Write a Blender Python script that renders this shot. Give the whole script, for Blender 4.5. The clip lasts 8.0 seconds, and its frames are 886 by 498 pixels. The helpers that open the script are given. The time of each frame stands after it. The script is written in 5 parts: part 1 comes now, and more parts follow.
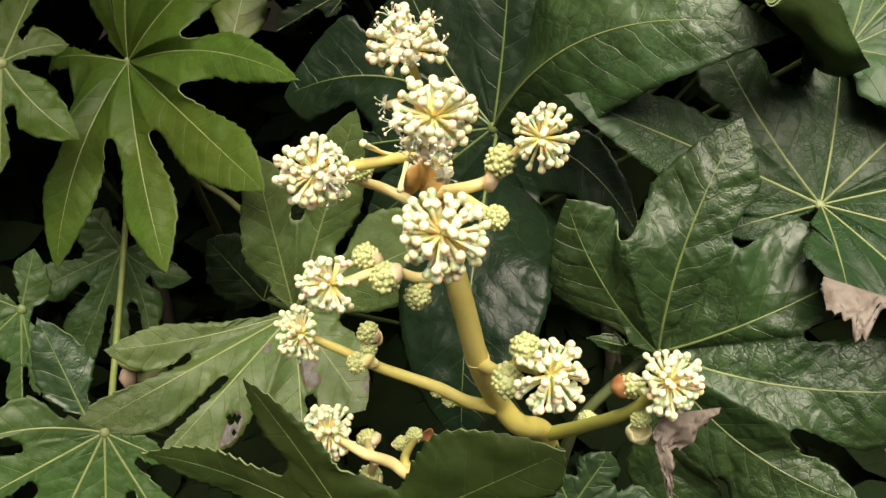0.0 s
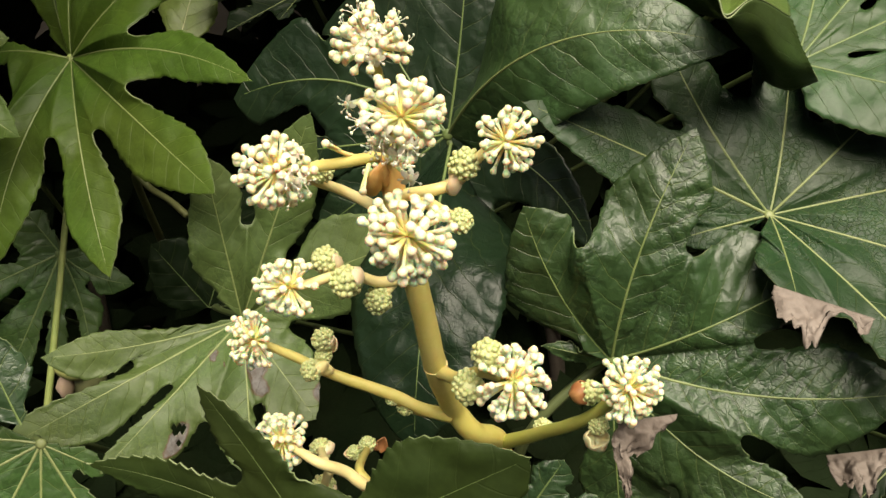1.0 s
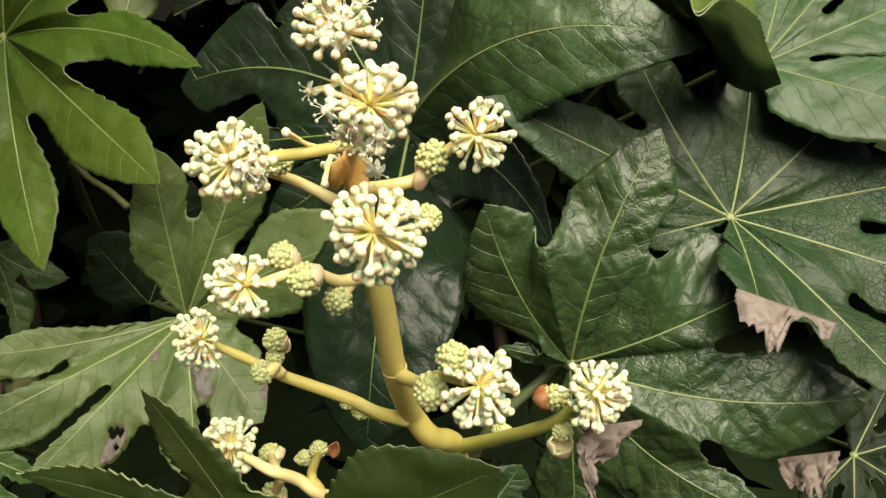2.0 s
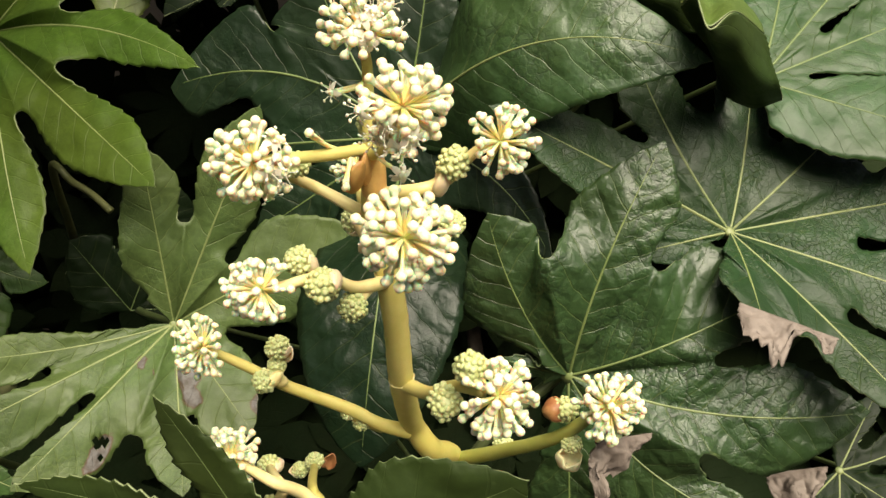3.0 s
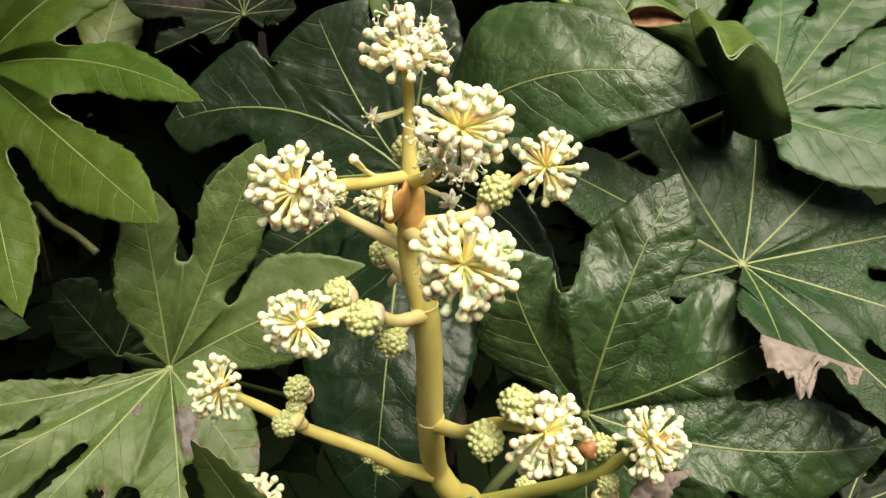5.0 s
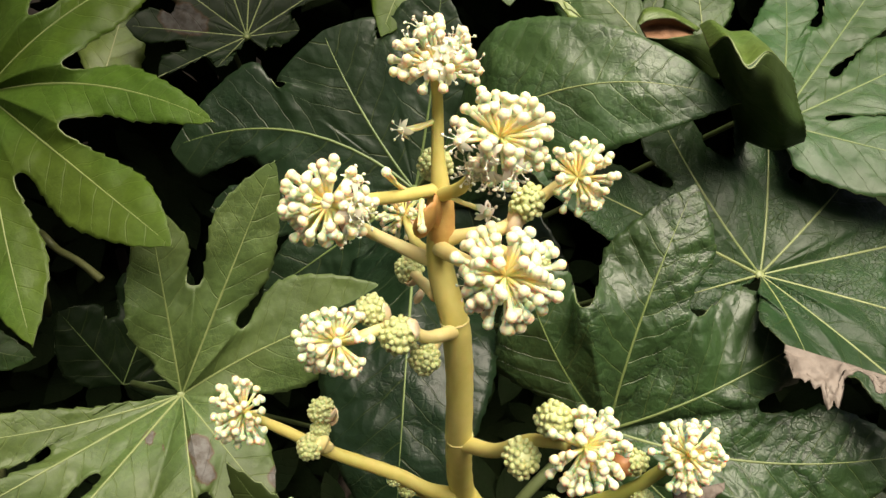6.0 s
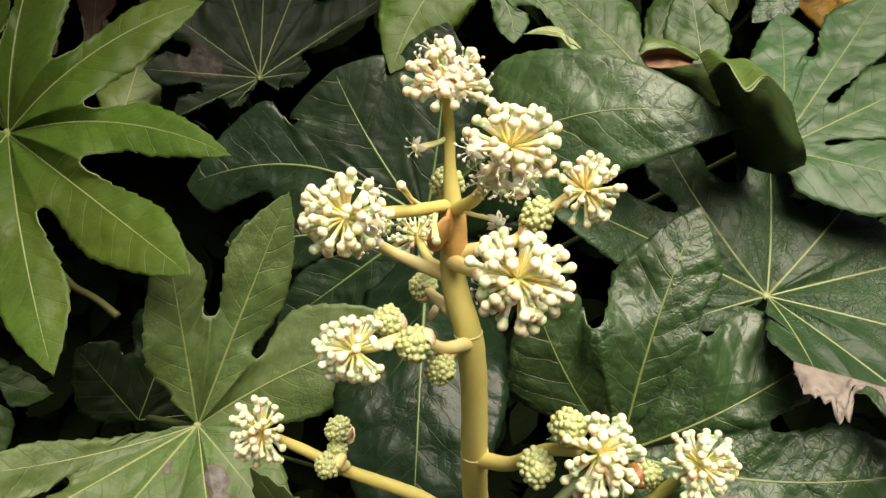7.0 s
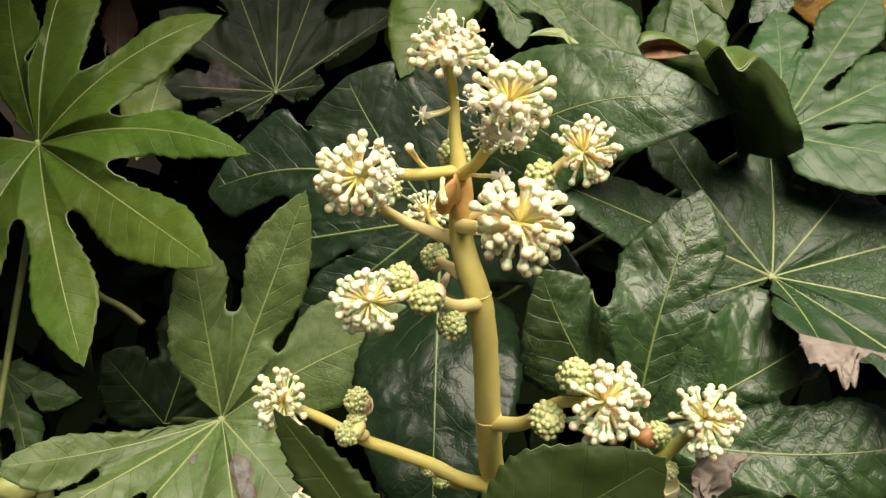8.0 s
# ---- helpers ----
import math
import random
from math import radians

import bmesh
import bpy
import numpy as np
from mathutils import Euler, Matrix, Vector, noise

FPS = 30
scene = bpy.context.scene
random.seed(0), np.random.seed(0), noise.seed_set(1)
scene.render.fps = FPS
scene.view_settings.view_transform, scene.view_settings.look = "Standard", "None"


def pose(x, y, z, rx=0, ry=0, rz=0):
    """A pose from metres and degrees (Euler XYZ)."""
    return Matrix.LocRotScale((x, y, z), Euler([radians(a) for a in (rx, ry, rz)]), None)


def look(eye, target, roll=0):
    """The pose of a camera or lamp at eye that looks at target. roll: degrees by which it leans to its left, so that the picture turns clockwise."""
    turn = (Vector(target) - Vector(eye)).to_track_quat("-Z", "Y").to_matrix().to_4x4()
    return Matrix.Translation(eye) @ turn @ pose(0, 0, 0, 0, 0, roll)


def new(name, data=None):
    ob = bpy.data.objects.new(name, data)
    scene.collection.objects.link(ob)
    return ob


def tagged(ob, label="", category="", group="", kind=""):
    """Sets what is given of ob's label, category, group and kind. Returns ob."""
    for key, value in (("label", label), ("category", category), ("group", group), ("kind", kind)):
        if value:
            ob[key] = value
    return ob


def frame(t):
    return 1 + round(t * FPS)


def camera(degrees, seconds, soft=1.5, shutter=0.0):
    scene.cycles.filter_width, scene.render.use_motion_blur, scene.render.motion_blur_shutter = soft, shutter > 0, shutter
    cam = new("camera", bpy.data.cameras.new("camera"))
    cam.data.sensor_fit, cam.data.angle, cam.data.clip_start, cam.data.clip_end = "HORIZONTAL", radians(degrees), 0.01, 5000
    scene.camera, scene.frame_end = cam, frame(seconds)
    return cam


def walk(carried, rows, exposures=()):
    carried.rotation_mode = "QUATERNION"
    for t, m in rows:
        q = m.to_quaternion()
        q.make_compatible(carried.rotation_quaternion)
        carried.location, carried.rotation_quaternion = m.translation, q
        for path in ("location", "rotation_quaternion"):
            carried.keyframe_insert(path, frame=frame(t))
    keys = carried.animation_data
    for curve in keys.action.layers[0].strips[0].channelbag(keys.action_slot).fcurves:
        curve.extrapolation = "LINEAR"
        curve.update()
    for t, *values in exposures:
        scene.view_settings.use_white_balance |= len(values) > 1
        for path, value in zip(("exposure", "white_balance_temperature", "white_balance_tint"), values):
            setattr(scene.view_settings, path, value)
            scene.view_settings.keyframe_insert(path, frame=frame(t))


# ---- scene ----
cam = camera(56.2, 8.0)
PATH = [
    (0, (0.006, 0.002, 1.111), (-0.021, 1.71, 0.072), -0.8),
    (0.5, (0.001, 0.004, 1.108), (0.052, 1.715, 0.074), 0.9),
    (1, (-0.002, 0.005, 1.106), (0.113, 1.725, 0.091), 2.2),
    (1.5, (-0.004, 0.012, 1.102), (0.183, 1.723, 0.084), 3.8),
    (3, (-0.028, 0.025, 1.091), (0.311, 1.738, 0.116), 7.8),
    (3.5, (-0.038, 0.026, 1.088), (0.321, 1.752, 0.143), 8.6),
    (4, (-0.042, 0.029, 1.084), (0.358, 1.758, 0.161), 9.3),
    (4.5, (-0.048, 0.032, 1.081), (0.37, 1.775, 0.193), 9.0),
    (6, (-0.067, 0.042, 1.071), (0.391, 1.811, 0.259), 7.3),
    (6.5, (-0.072, 0.038, 1.068), (0.383, 1.834, 0.315), 6.9),
    (7, (-0.071, 0.029, 1.063), (0.368, 1.849, 0.359), 6.0),
    (7.5, (-0.074, 0.021, 1.053), (0.357, 1.87, 0.425), 5.0),
    (8, (-0.071, 0.004, 1.043), (0.325, 1.864, 0.424), 3.9),
]
walk(cam, [(t, look(eye, target, roll)) for t, eye, target, roll in PATH], exposures=[(0.0, 0.96, 7400, 10), (2.2, 1.0, 7400, 10), (3.0, 1.09, 7400, 10), (4.5, 1.1, 7400, 10), (6.5, 1.07, 7400, 10), (8.0, 1.1, 7400, 10)])

# ---- world and light ----
world = bpy.data.worlds.new("overcast_sky")
scene.world = world
world.use_nodes = True
SUN_UP, SUN_TURN = 68.0, 170.0   # degrees above the horizon; compass turn, 0 along +y
wn = world.node_tree.nodes
sky = wn.new("ShaderNodeTexSky")
sky.sky_type = "NISHITA"
sky.sun_disc = False
sky.sun_elevation, sky.sun_rotation = radians(SUN_UP), radians(SUN_TURN)
sky.air_density, sky.dust_density, sky.ozone_density = 1.0, 6.0, 1.0
wn["Background"].inputs["Strength"].default_value = 0.05
world.node_tree.links.new(sky.outputs["Color"], wn["Background"].inputs["Color"])
sun = new("sun", bpy.data.lights.new("sun", "SUN"))
sun.data.energy, sun.data.angle, sun.data.color = 4.25, radians(52), (1.0, 0.965, 0.895)
sd = Vector((math.sin(radians(SUN_TURN)) * math.cos(radians(SUN_UP)), math.cos(radians(SUN_TURN)) * math.cos(radians(SUN_UP)), math.sin(radians(SUN_UP))))
sun.matrix_world = look(sd * 10, (0, 0, 0))


# ---- materials ----
class Nodes:
    """A short hand for node materials."""

    def __init__(self, name):
        self.mat = bpy.data.materials.new(name)
        self.mat.use_nodes = True
        self.tree = self.mat.node_tree
        self.bsdf = self.tree.nodes["Principled BSDF"]

    def add(self, kind):
        return self.tree.nodes.new(kind)

    def wire(self, a, b):
        self.tree.links.new(a, b)

    def put(self, socket, value):
        if isinstance(value, (int, float)):
            socket.default_value = value
        elif isinstance(value, tuple):
            socket.default_value = (*value, 1.0) if len(value) == 3 and socket.type == "RGBA" else value
        else:
            self.wire(value, socket)

    def math(self, op, a, b=0.0, c=0.0):
        n = self.add("ShaderNodeMath")
        n.operation = op
        for socket, value in zip(n.inputs, (a, b, c)):
            self.put(socket, value)
        return n.outputs[0]

    def ramp(self, x, lo, hi, a=0.0, b=1.0):
        n = self.add("ShaderNodeMapRange")
        n.interpolation_type = "SMOOTHSTEP"
        for socket, value in zip(n.inputs, (x, lo, hi, a, b)):
            self.put(socket, value)
        return n.outputs[0]

    def mix(self, f, a, b, blend="MIX"):
        n = self.add("ShaderNodeMix")
        n.data_type, n.blend_type = "RGBA", blend
        self.put(n.inputs[0], f)
        self.put(n.inputs[6], a)
        self.put(n.inputs[7], b)
        return n.outputs[2]

    def noise(self, scale, detail=3.0, rough=0.55, vector=None):
        n = self.add("ShaderNodeTexNoise")
        n.inputs["Scale"].default_value, n.inputs["Detail"].default_value, n.inputs["Roughness"].default_value = scale, detail, rough
        if vector is not None:
            self.wire(vector, n.inputs["Vector"])
        return n.outputs["Fac"]

    def voronoi(self, scale, vector=None, feature="DISTANCE_TO_EDGE"):
        n = self.add("ShaderNodeTexVoronoi")
        n.feature = feature
        n.inputs["Scale"].default_value = scale
        if vector is not None:
            self.wire(vector, n.inputs["Vector"])
        return n.outputs["Distance"]

    def place(self):
        return self.add("ShaderNodeTexCoord").outputs["Object"]

    def chance(self):
        return self.add("ShaderNodeObjectInfo").outputs["Random"]

    def bump(self, height, metres, strength=1.0):
        n = self.add("ShaderNodeBump")
        n.inputs["Strength"].default_value, n.inputs["Distance"].default_value = strength, metres
        self.wire(height, n.inputs["Height"])
        self.wire(n.outputs["Normal"], self.bsdf.inputs["Normal"])

    def set(self, **values):
        for key, value in values.items():
            self.put(self.bsdf.inputs[key.replace("_", " ")], value)
        return self.mat


def scaled(c, k):
    return tuple(x * k for x in c)


def leaf_material(name, green, vein, rough=0.42, net=0.5, spacing=0.012, side=0.35, relief=0.5, shine=0.42, pale_rot=1.0):
    """Leathery leaf: side veins and a fine net, in relief and in colour; withered where the blade says so."""
    n = Nodes(name)
    metric = n.add("ShaderNodeUVMap")
    metric.uv_map = "metric"
    parts = n.add("ShaderNodeSeparateXYZ")
    n.wire(metric.outputs["UV"], parts.inputs[0])
    along, across = parts.outputs[0], parts.outputs[1]
    p = n.place()
    wob = n.noise(40, 2, 0.5, p)
    away = n.math("ABSOLUTE", across)
    turn = n.math("MULTIPLY", n.math("GREATER_THAN", across, 0.0), 0.45)
    s = n.math("SUBTRACT", n.math("DIVIDE", n.math("SUBTRACT", along, n.math("MULTIPLY", n.math("POWER", away, 1.12), 1.35)), spacing), turn)
    s = n.math("ADD", s, n.math("MULTIPLY", wob, 0.8))
    d = n.math("ABSOLUTE", n.math("SUBTRACT", n.math("FRACT", s), 0.5))
    width = n.ramp(away, 0.0, 0.03, 0.045, 0.016)
    line = n.math("SUBTRACT", 1.0, n.ramp(n.math("DIVIDE", d, width), 0.3, 1.0))
    warp = n.add("ShaderNodeVectorMath")
    warp.operation = "ADD"
    n.wire(p, warp.inputs[0])
    shake = n.add("ShaderNodeTexNoise")
    shake.inputs["Scale"].default_value = 260
    n.wire(p, shake.inputs["Vector"])
    small = n.add("ShaderNodeVectorMath")
    small.operation = "SCALE"
    n.wire(shake.outputs["Color"], small.inputs[0])
    small.inputs["Scale"].default_value = 0.0028
    n.wire(small.outputs[0], warp.inputs[1])
    cells = n.voronoi(300, warp.outputs[0])
    patchy = n.ramp(n.noise(28, 2, 0.5, p), 0.38, 0.62, 0.15, 1.0)
    mesh_line = n.math("MULTIPLY", n.math("SUBTRACT", 1.0, n.ramp(cells, 0.0, 0.09)), patchy)
    big = n.noise(22, 3, 0.55, p)
    fine = n.noise(420, 3, 0.6, p)
    tone = n.math("ADD", n.ramp(big, 0.3, 0.75, 0.85, 1.15), n.math("MULTIPLY", n.math("SUBTRACT", n.chance(), 0.5), 0.25))
    tone = n.math("MULTIPLY", tone, n.ramp(fine, 0.3, 0.7, 0.9, 1.1))
    bright = n.add("ShaderNodeHueSaturation")
    bright.inputs["Color"].default_value = (*scaled(green, 1.33), 1)
    n.wire(tone, bright.inputs["Value"])
    n.put(bright.inputs["Hue"], n.ramp(n.noise(15, 2, 0.5, p), 0.3, 0.7, 0.485, 0.51))
    colour = n.mix(n.math("MULTIPLY", mesh_line, min(0.12 * net, 0.13) + 0.03), bright.outputs[0], vein)
    colour = n.mix(n.math("MULTIPLY", line, side), colour, vein)
    dust = n.math("MULTIPLY", n.ramp(n.noise(90, 5, 0.7, p), 0.56, 0.8), 0.07)
    dusty = tuple(min(1.0, 2.5 * g + 0.012) for g in green)
    colour = n.mix(dust, colour, dusty)
    specks = n.ramp(n.voronoi(120, p, "F1"), 0.06, 0.1, 1.0, 0.0)
    colour = n.mix(n.math("MULTIPLY", specks, n.ramp(n.noise(35, 2, 0.5, p), 0.55, 0.7, 0.0, 0.45)), colour, tuple(4 * g + 0.014 for g in green))
    if green[0] > 0.3:
        mottle = n.ramp(n.noise(70, 5, 0.7, p), 0.5, 0.62, 0.0, 0.85)
        colour = n.mix(mottle, colour, (0.1, 0.045, 0.015))
    # Crease shade painted into the green over the bump's grooves, stronger with relief.
    crease_shade = n.math("SUBTRACT", 1.0, n.ramp(n.voronoi(82, warp.outputs[0]), 0.0, 0.1))
    colour = n.mix(n.math("MULTIPLY", n.math("MULTIPLY", crease_shade, patchy), min(0.4 * relief, 0.65)), colour, scaled(green, 0.45))
    # withered places
    spot = n.add("ShaderNodeAttribute")
    spot.attribute_name = "wither"
    w = spot.outputs["Fac"]
    edge = n.math("ADD", w, n.math("MULTIPLY", n.math("SUBTRACT", n.noise(130, 4, 0.6, p), 0.5), 0.5))
    rim = n.ramp(edge, 0.44, 0.52)
    dead = n.ramp(edge, 0.5, 0.6)
    crisp = n.mix(n.ramp(n.noise(240, 4, 0.6, p), 0.3, 0.7), scaled((0.2, 0.195, 0.185), pale_rot), scaled((0.115, 0.1, 0.085), pale_rot))
    colour = n.mix(rim, colour, scaled((0.1, 0.06, 0.03), pale_rot))
    colour = n.mix(dead, colour, crisp)
    height = n.math("SUBTRACT", n.math("MULTIPLY", n.math("MULTIPLY", n.ramp(cells, 0.0, 0.13), patchy), 0.13 * net), n.math("MULTIPLY", line, min(0.45, 2.5 * side)))
    height = n.math("ADD", height, n.math("MULTIPLY", fine, 0.03))
    quilt = n.math("MULTIPLY", n.ramp(d, 0.0, 0.4), 0.2 * relief)
    crumple = n.math("MULTIPLY", n.ramp(n.voronoi(82, warp.outputs[0]), 0.0, 0.3), 0.34 * relief)
    height = n.math("ADD", height, n.math("ADD", quilt, n.math("ADD", crumple, n.math("ADD", n.math("MULTIPLY", n.noise(80, 2, 0.5, p), 0.28 * relief), n.math("MULTIPLY", n.math("MULTIPLY", n.ramp(n.voronoi(165, warp.outputs[0]), 0.0, 0.12), patchy), 0.11 * relief)))))
    n.bump(height, 0.001, 0.75)
    gloss = n.math("ADD", n.ramp(n.noise(60, 4, 0.6, p), 0.3, 0.75, rough - 0.06, rough + 0.07), n.math("MULTIPLY", dead, 0.3))
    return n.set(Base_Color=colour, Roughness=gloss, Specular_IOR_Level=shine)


def plain_material(name, a, b, rough, scale=200.0, relief=0.0003, sss=0.0, hue=0.0):
    n = Nodes(name)
    p = n.place()
    f = n.noise(scale, 4, 0.6, p)
    g = n.noise(scale * 0.12, 2, 0.5, p)
    colour = n.mix(n.ramp(n.math("ADD", n.math("MULTIPLY", f, 0.5), n.math("MULTIPLY", g, 0.5)), 0.35, 0.65), a, b)
    colour = n.mix(n.ramp(n.chance(), 0.0, 1.0, 0.0, 0.22), colour, b)
    n.bump(f, relief)
    if sss:
        n.set(Subsurface_Weight=sss, Subsurface_Scale=0.0035)
    return n.set(Base_Color=colour, Roughness=n.ramp(g, 0.2, 0.8, rough - 0.08, rough + 0.1))


VEIN_G = (0.34, 0.42, 0.12)
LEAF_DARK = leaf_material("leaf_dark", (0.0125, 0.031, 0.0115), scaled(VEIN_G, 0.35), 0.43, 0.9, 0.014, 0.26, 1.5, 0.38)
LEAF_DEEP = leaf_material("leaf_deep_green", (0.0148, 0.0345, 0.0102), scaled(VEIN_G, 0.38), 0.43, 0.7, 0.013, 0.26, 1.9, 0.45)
# Blue-green with shade mixed in, for the overhung lobes of the large leaf.
LEAF_GLOSS_SHADED = leaf_material("leaf_glossy_blue_green_shaded", (0.006, 0.0145, 0.0058), scaled(VEIN_G, 0.22), 0.42, 0.3, 0.016, 0.22, 0.8, 0.3)
LEAF_MID = leaf_material("leaf_mid", (0.0225, 0.0475, 0.0125), scaled(VEIN_G, 0.4), 0.44, 0.5, 0.012, 0.22, 1.0, 0.22)
LEAF_OLIVE = leaf_material("leaf_olive", (0.0365, 0.0597, 0.0165), scaled(VEIN_G, 0.5), 0.52, 0.9, 0.012, 0.16, 0.7, 0.29, 0.6)
LEAF_BRIGHT = leaf_material("leaf_bright", (0.0262, 0.0485, 0.0062), scaled(VEIN_G, 0.4), 0.48, 0.3, 0.013, 0.08, 0.4, 0.17)
LEAF_PALE = leaf_material("leaf_pale", (0.085, 0.125, 0.026), scaled(VEIN_G, 0.6), 0.5, 0.3, 0.012, 0.3)
LEAF_YOUNG = leaf_material("leaf_young", (0.042, 0.074, 0.014), scaled(VEIN_G, 0.6), 0.46, 0.3, 0.012, 0.2)
LEAF_SHEEN = leaf_material("leaf_sheen", (0.014, 0.036, 0.0105), scaled(VEIN_G, 0.35), 0.45, 0.4, 0.013, 0.15, 0.6, 0.27)
LEAF_RADIAL = leaf_material("leaf_net_veined", (0.0092, 0.025, 0.0078), scaled(VEIN_G, 0.26), 0.46, 2.2, 0.014, 0.12, 0.9, 0.22)
# Lighter colour for that leaf's lobe which faces the sky.
LEAF_BROAD = leaf_material("leaf_broad", (0.0195, 0.046, 0.0125), scaled(VEIN_G, 0.4), 0.47, 0.5, 0.015, 0.22, 1.2, 0.52)
# The hanging lobe's blue-green, its shade put into the colour too.
LEAF_WRINKLED_SHADED = leaf_material("leaf_wrinkled_shaded", (0.0055, 0.0135, 0.0062), scaled(VEIN_G, 0.22), 0.34, 0.4, 0.015, 0.22, 1.1, 0.2)
LEAF_NEAR = leaf_material("leaf_near", (0.0118, 0.0205, 0.0042), scaled(VEIN_G, 0.13), 0.6, 0.1, 0.014, 0.04, 0.1, 0.13, 0.5)
LEAF_UNDER = leaf_material("leaf_underside", (0.0165, 0.032, 0.0065), scaled(VEIN_G, 0.2), 0.6, 0.2, 0.014, 0.12, 0.3, 0.2, 0.5)
LEAF_ORANGE = leaf_material("leaf_orange", (0.34, 0.17, 0.02), (0.14, 0.06, 0.02), 0.6, 1.0, 0.012, 0.3)
# Smooth leaf with shade mixed into its green, for leaves that lie under others.
LEAF_SHADE = leaf_material("leaf_smooth_shaded", (0.0042, 0.0098, 0.0032), scaled(VEIN_G, 0.3), 0.5, 0.2, 0.014, 0.1, 0.3, 0.1, 0.3)
# Leaf green darkened almost to black: the shrub's inner shade put into the colour.
LEAF_INNER_SHADED = leaf_material("leaf_inner_shaded", (0.007, 0.012, 0.0045), (0.02, 0.03, 0.012), 0.75, 0.1, 0.014, 0.2, 0.3, 0.04)
LEAF_DEAD = leaf_material("leaf_dead", (0.07, 0.035, 0.018), (0.12, 0.07, 0.04), 0.6, 0.6, 0.012, 0.3)
VEIN_OLIVE = plain_material("vein_olive", (0.12, 0.155, 0.05), (0.17, 0.2, 0.075), 0.5, 300, 0.0001)
VEIN = plain_material("vein_yellow_green", (0.13, 0.165, 0.055), (0.19, 0.215, 0.085), 0.5, 300, 0.0001)
# Pale blade margin, with the edge highlight painted into its colour.
LEAF_EDGE = plain_material("leaf_margin_highlight", (0.1, 0.14, 0.05), (0.16, 0.19, 0.09), 0.5, 300, 0.0001)
VEIN_LEAF = plain_material("vein_leaf_green", (0.085, 0.125, 0.035), (0.14, 0.175, 0.06), 0.5, 90, 0.0001)
VEIN_DULL = plain_material("vein_dull_green", (0.07, 0.11, 0.03), (0.11, 0.15, 0.045), 0.5, 300, 0.0001)
VEIN_PALE = plain_material("vein_pale", (0.3, 0.32, 0.16), (0.4, 0.4, 0.22), 0.5, 300, 0.0001)
# Darker copy of the petiole green, with the depth's shade in its colour.
PETIOLE_SHADED = plain_material("petiole_shaded_green", (0.06, 0.09, 0.025), (0.085, 0.11, 0.04), 0.5, 90, 0.0002)
PETIOLE = plain_material("petiole_green", (0.16, 0.22, 0.06), (0.26, 0.3, 0.1), 0.45, 90, 0.0002)
STALK = plain_material("flower_stalk_green", (0.43, 0.375, 0.092), (0.51, 0.44, 0.145), 0.5, 120, 0.0003, 0.1)
STALK_GREEN = plain_material("flower_branch_green", (0.35, 0.375, 0.078), (0.43, 0.43, 0.115), 0.5, 120, 0.0003, 0.1)
STALK_TAN = plain_material("flower_branch_tan", (0.60, 0.49, 0.19), (0.66, 0.57, 0.27), 0.5, 160, 0.0003, 0.1)
PEDICEL = plain_material("pedicel_yellow", (0.79, 0.67, 0.26), (0.80, 0.725, 0.40), 0.5, 300, 0.0001, 0.5)
BUD = plain_material("bud_cream", (0.66, 0.63, 0.385), (0.69, 0.67, 0.46), 0.45, 500, 0.0001, 0.6)
PETAL = plain_material("petal_white", (0.665, 0.63, 0.485), (0.675, 0.61, 0.485), 0.5, 500, 0.0001, 0.2)
GREEN_BUD = plain_material("bud_green", (0.38, 0.42, 0.16), (0.49, 0.51, 0.26), 0.5, 400, 0.0002, 0.1)
BRACT = plain_material("bract_peach", (0.66, 0.5, 0.3), (0.7, 0.56, 0.4), 0.5, 150, 0.0003, 0.15)
SHEATH = plain_material("sheath_orange_brown", (0.33, 0.145, 0.04), (0.53, 0.34, 0.11), 0.55, 110, 0.0005, 0.1)
BRACT_CREAM = plain_material("bract_cream", (0.55, 0.54, 0.3), (0.62, 0.56, 0.34), 0.5, 150, 0.0003, 0.15)
BRACT_RED = plain_material("bract_rust", (0.19, 0.055, 0.02), (0.37, 0.19, 0.07), 0.5, 150, 0.0004)
HEART = plain_material("umbel_heart_orange", (0.62, 0.33, 0.08), (0.72, 0.5, 0.16), 0.55, 250, 0.0002)
DRY_RUST = plain_material("dry_rust", (0.3, 0.15, 0.075), (0.13, 0.06, 0.03), 0.7, 160, 0.0012)
PETIOLE_OLD = plain_material("petiole_olive", (0.09, 0.105, 0.03), (0.13, 0.14, 0.045), 0.5, 90, 0.0003)
WITHERED = plain_material("withered_brown", (0.17, 0.141, 0.118), (0.088, 0.068, 0.054), 0.75, 110, 0.0012)
SCALE_GREEN = plain_material("bud_scale_green", (0.09, 0.11, 0.04), (0.13, 0.14, 0.06), 0.5, 120, 0.0004)
SCALE_HOOD = plain_material("bud_scale_yellow_green", (0.2, 0.24, 0.07), (0.27, 0.28, 0.1), 0.5, 120, 0.0004)
SCALE_PINK = plain_material("bud_scale_pink", (0.42, 0.3, 0.24), (0.34, 0.26, 0.17), 0.55, 120, 0.0004)
BARK = plain_material("bark", (0.04, 0.03, 0.02), (0.07, 0.055, 0.04), 0.8, 120, 0.001)
# Near-black wall colour that stands in for the darkness behind the leaves.
SHADE_WALL = plain_material("shade_wall_dark", (0.03, 0.025, 0.02), (0.045, 0.038, 0.03), 0.85, 60, 0.002)
SOIL = plain_material("soil", (0.02, 0.015, 0.011), (0.035, 0.027, 0.018), 0.9, 30, 0.01)
PLASTER = plain_material("wall_plaster", (0.2, 0.18, 0.16), (0.26, 0.24, 0.21), 0.85, 60, 0.002)


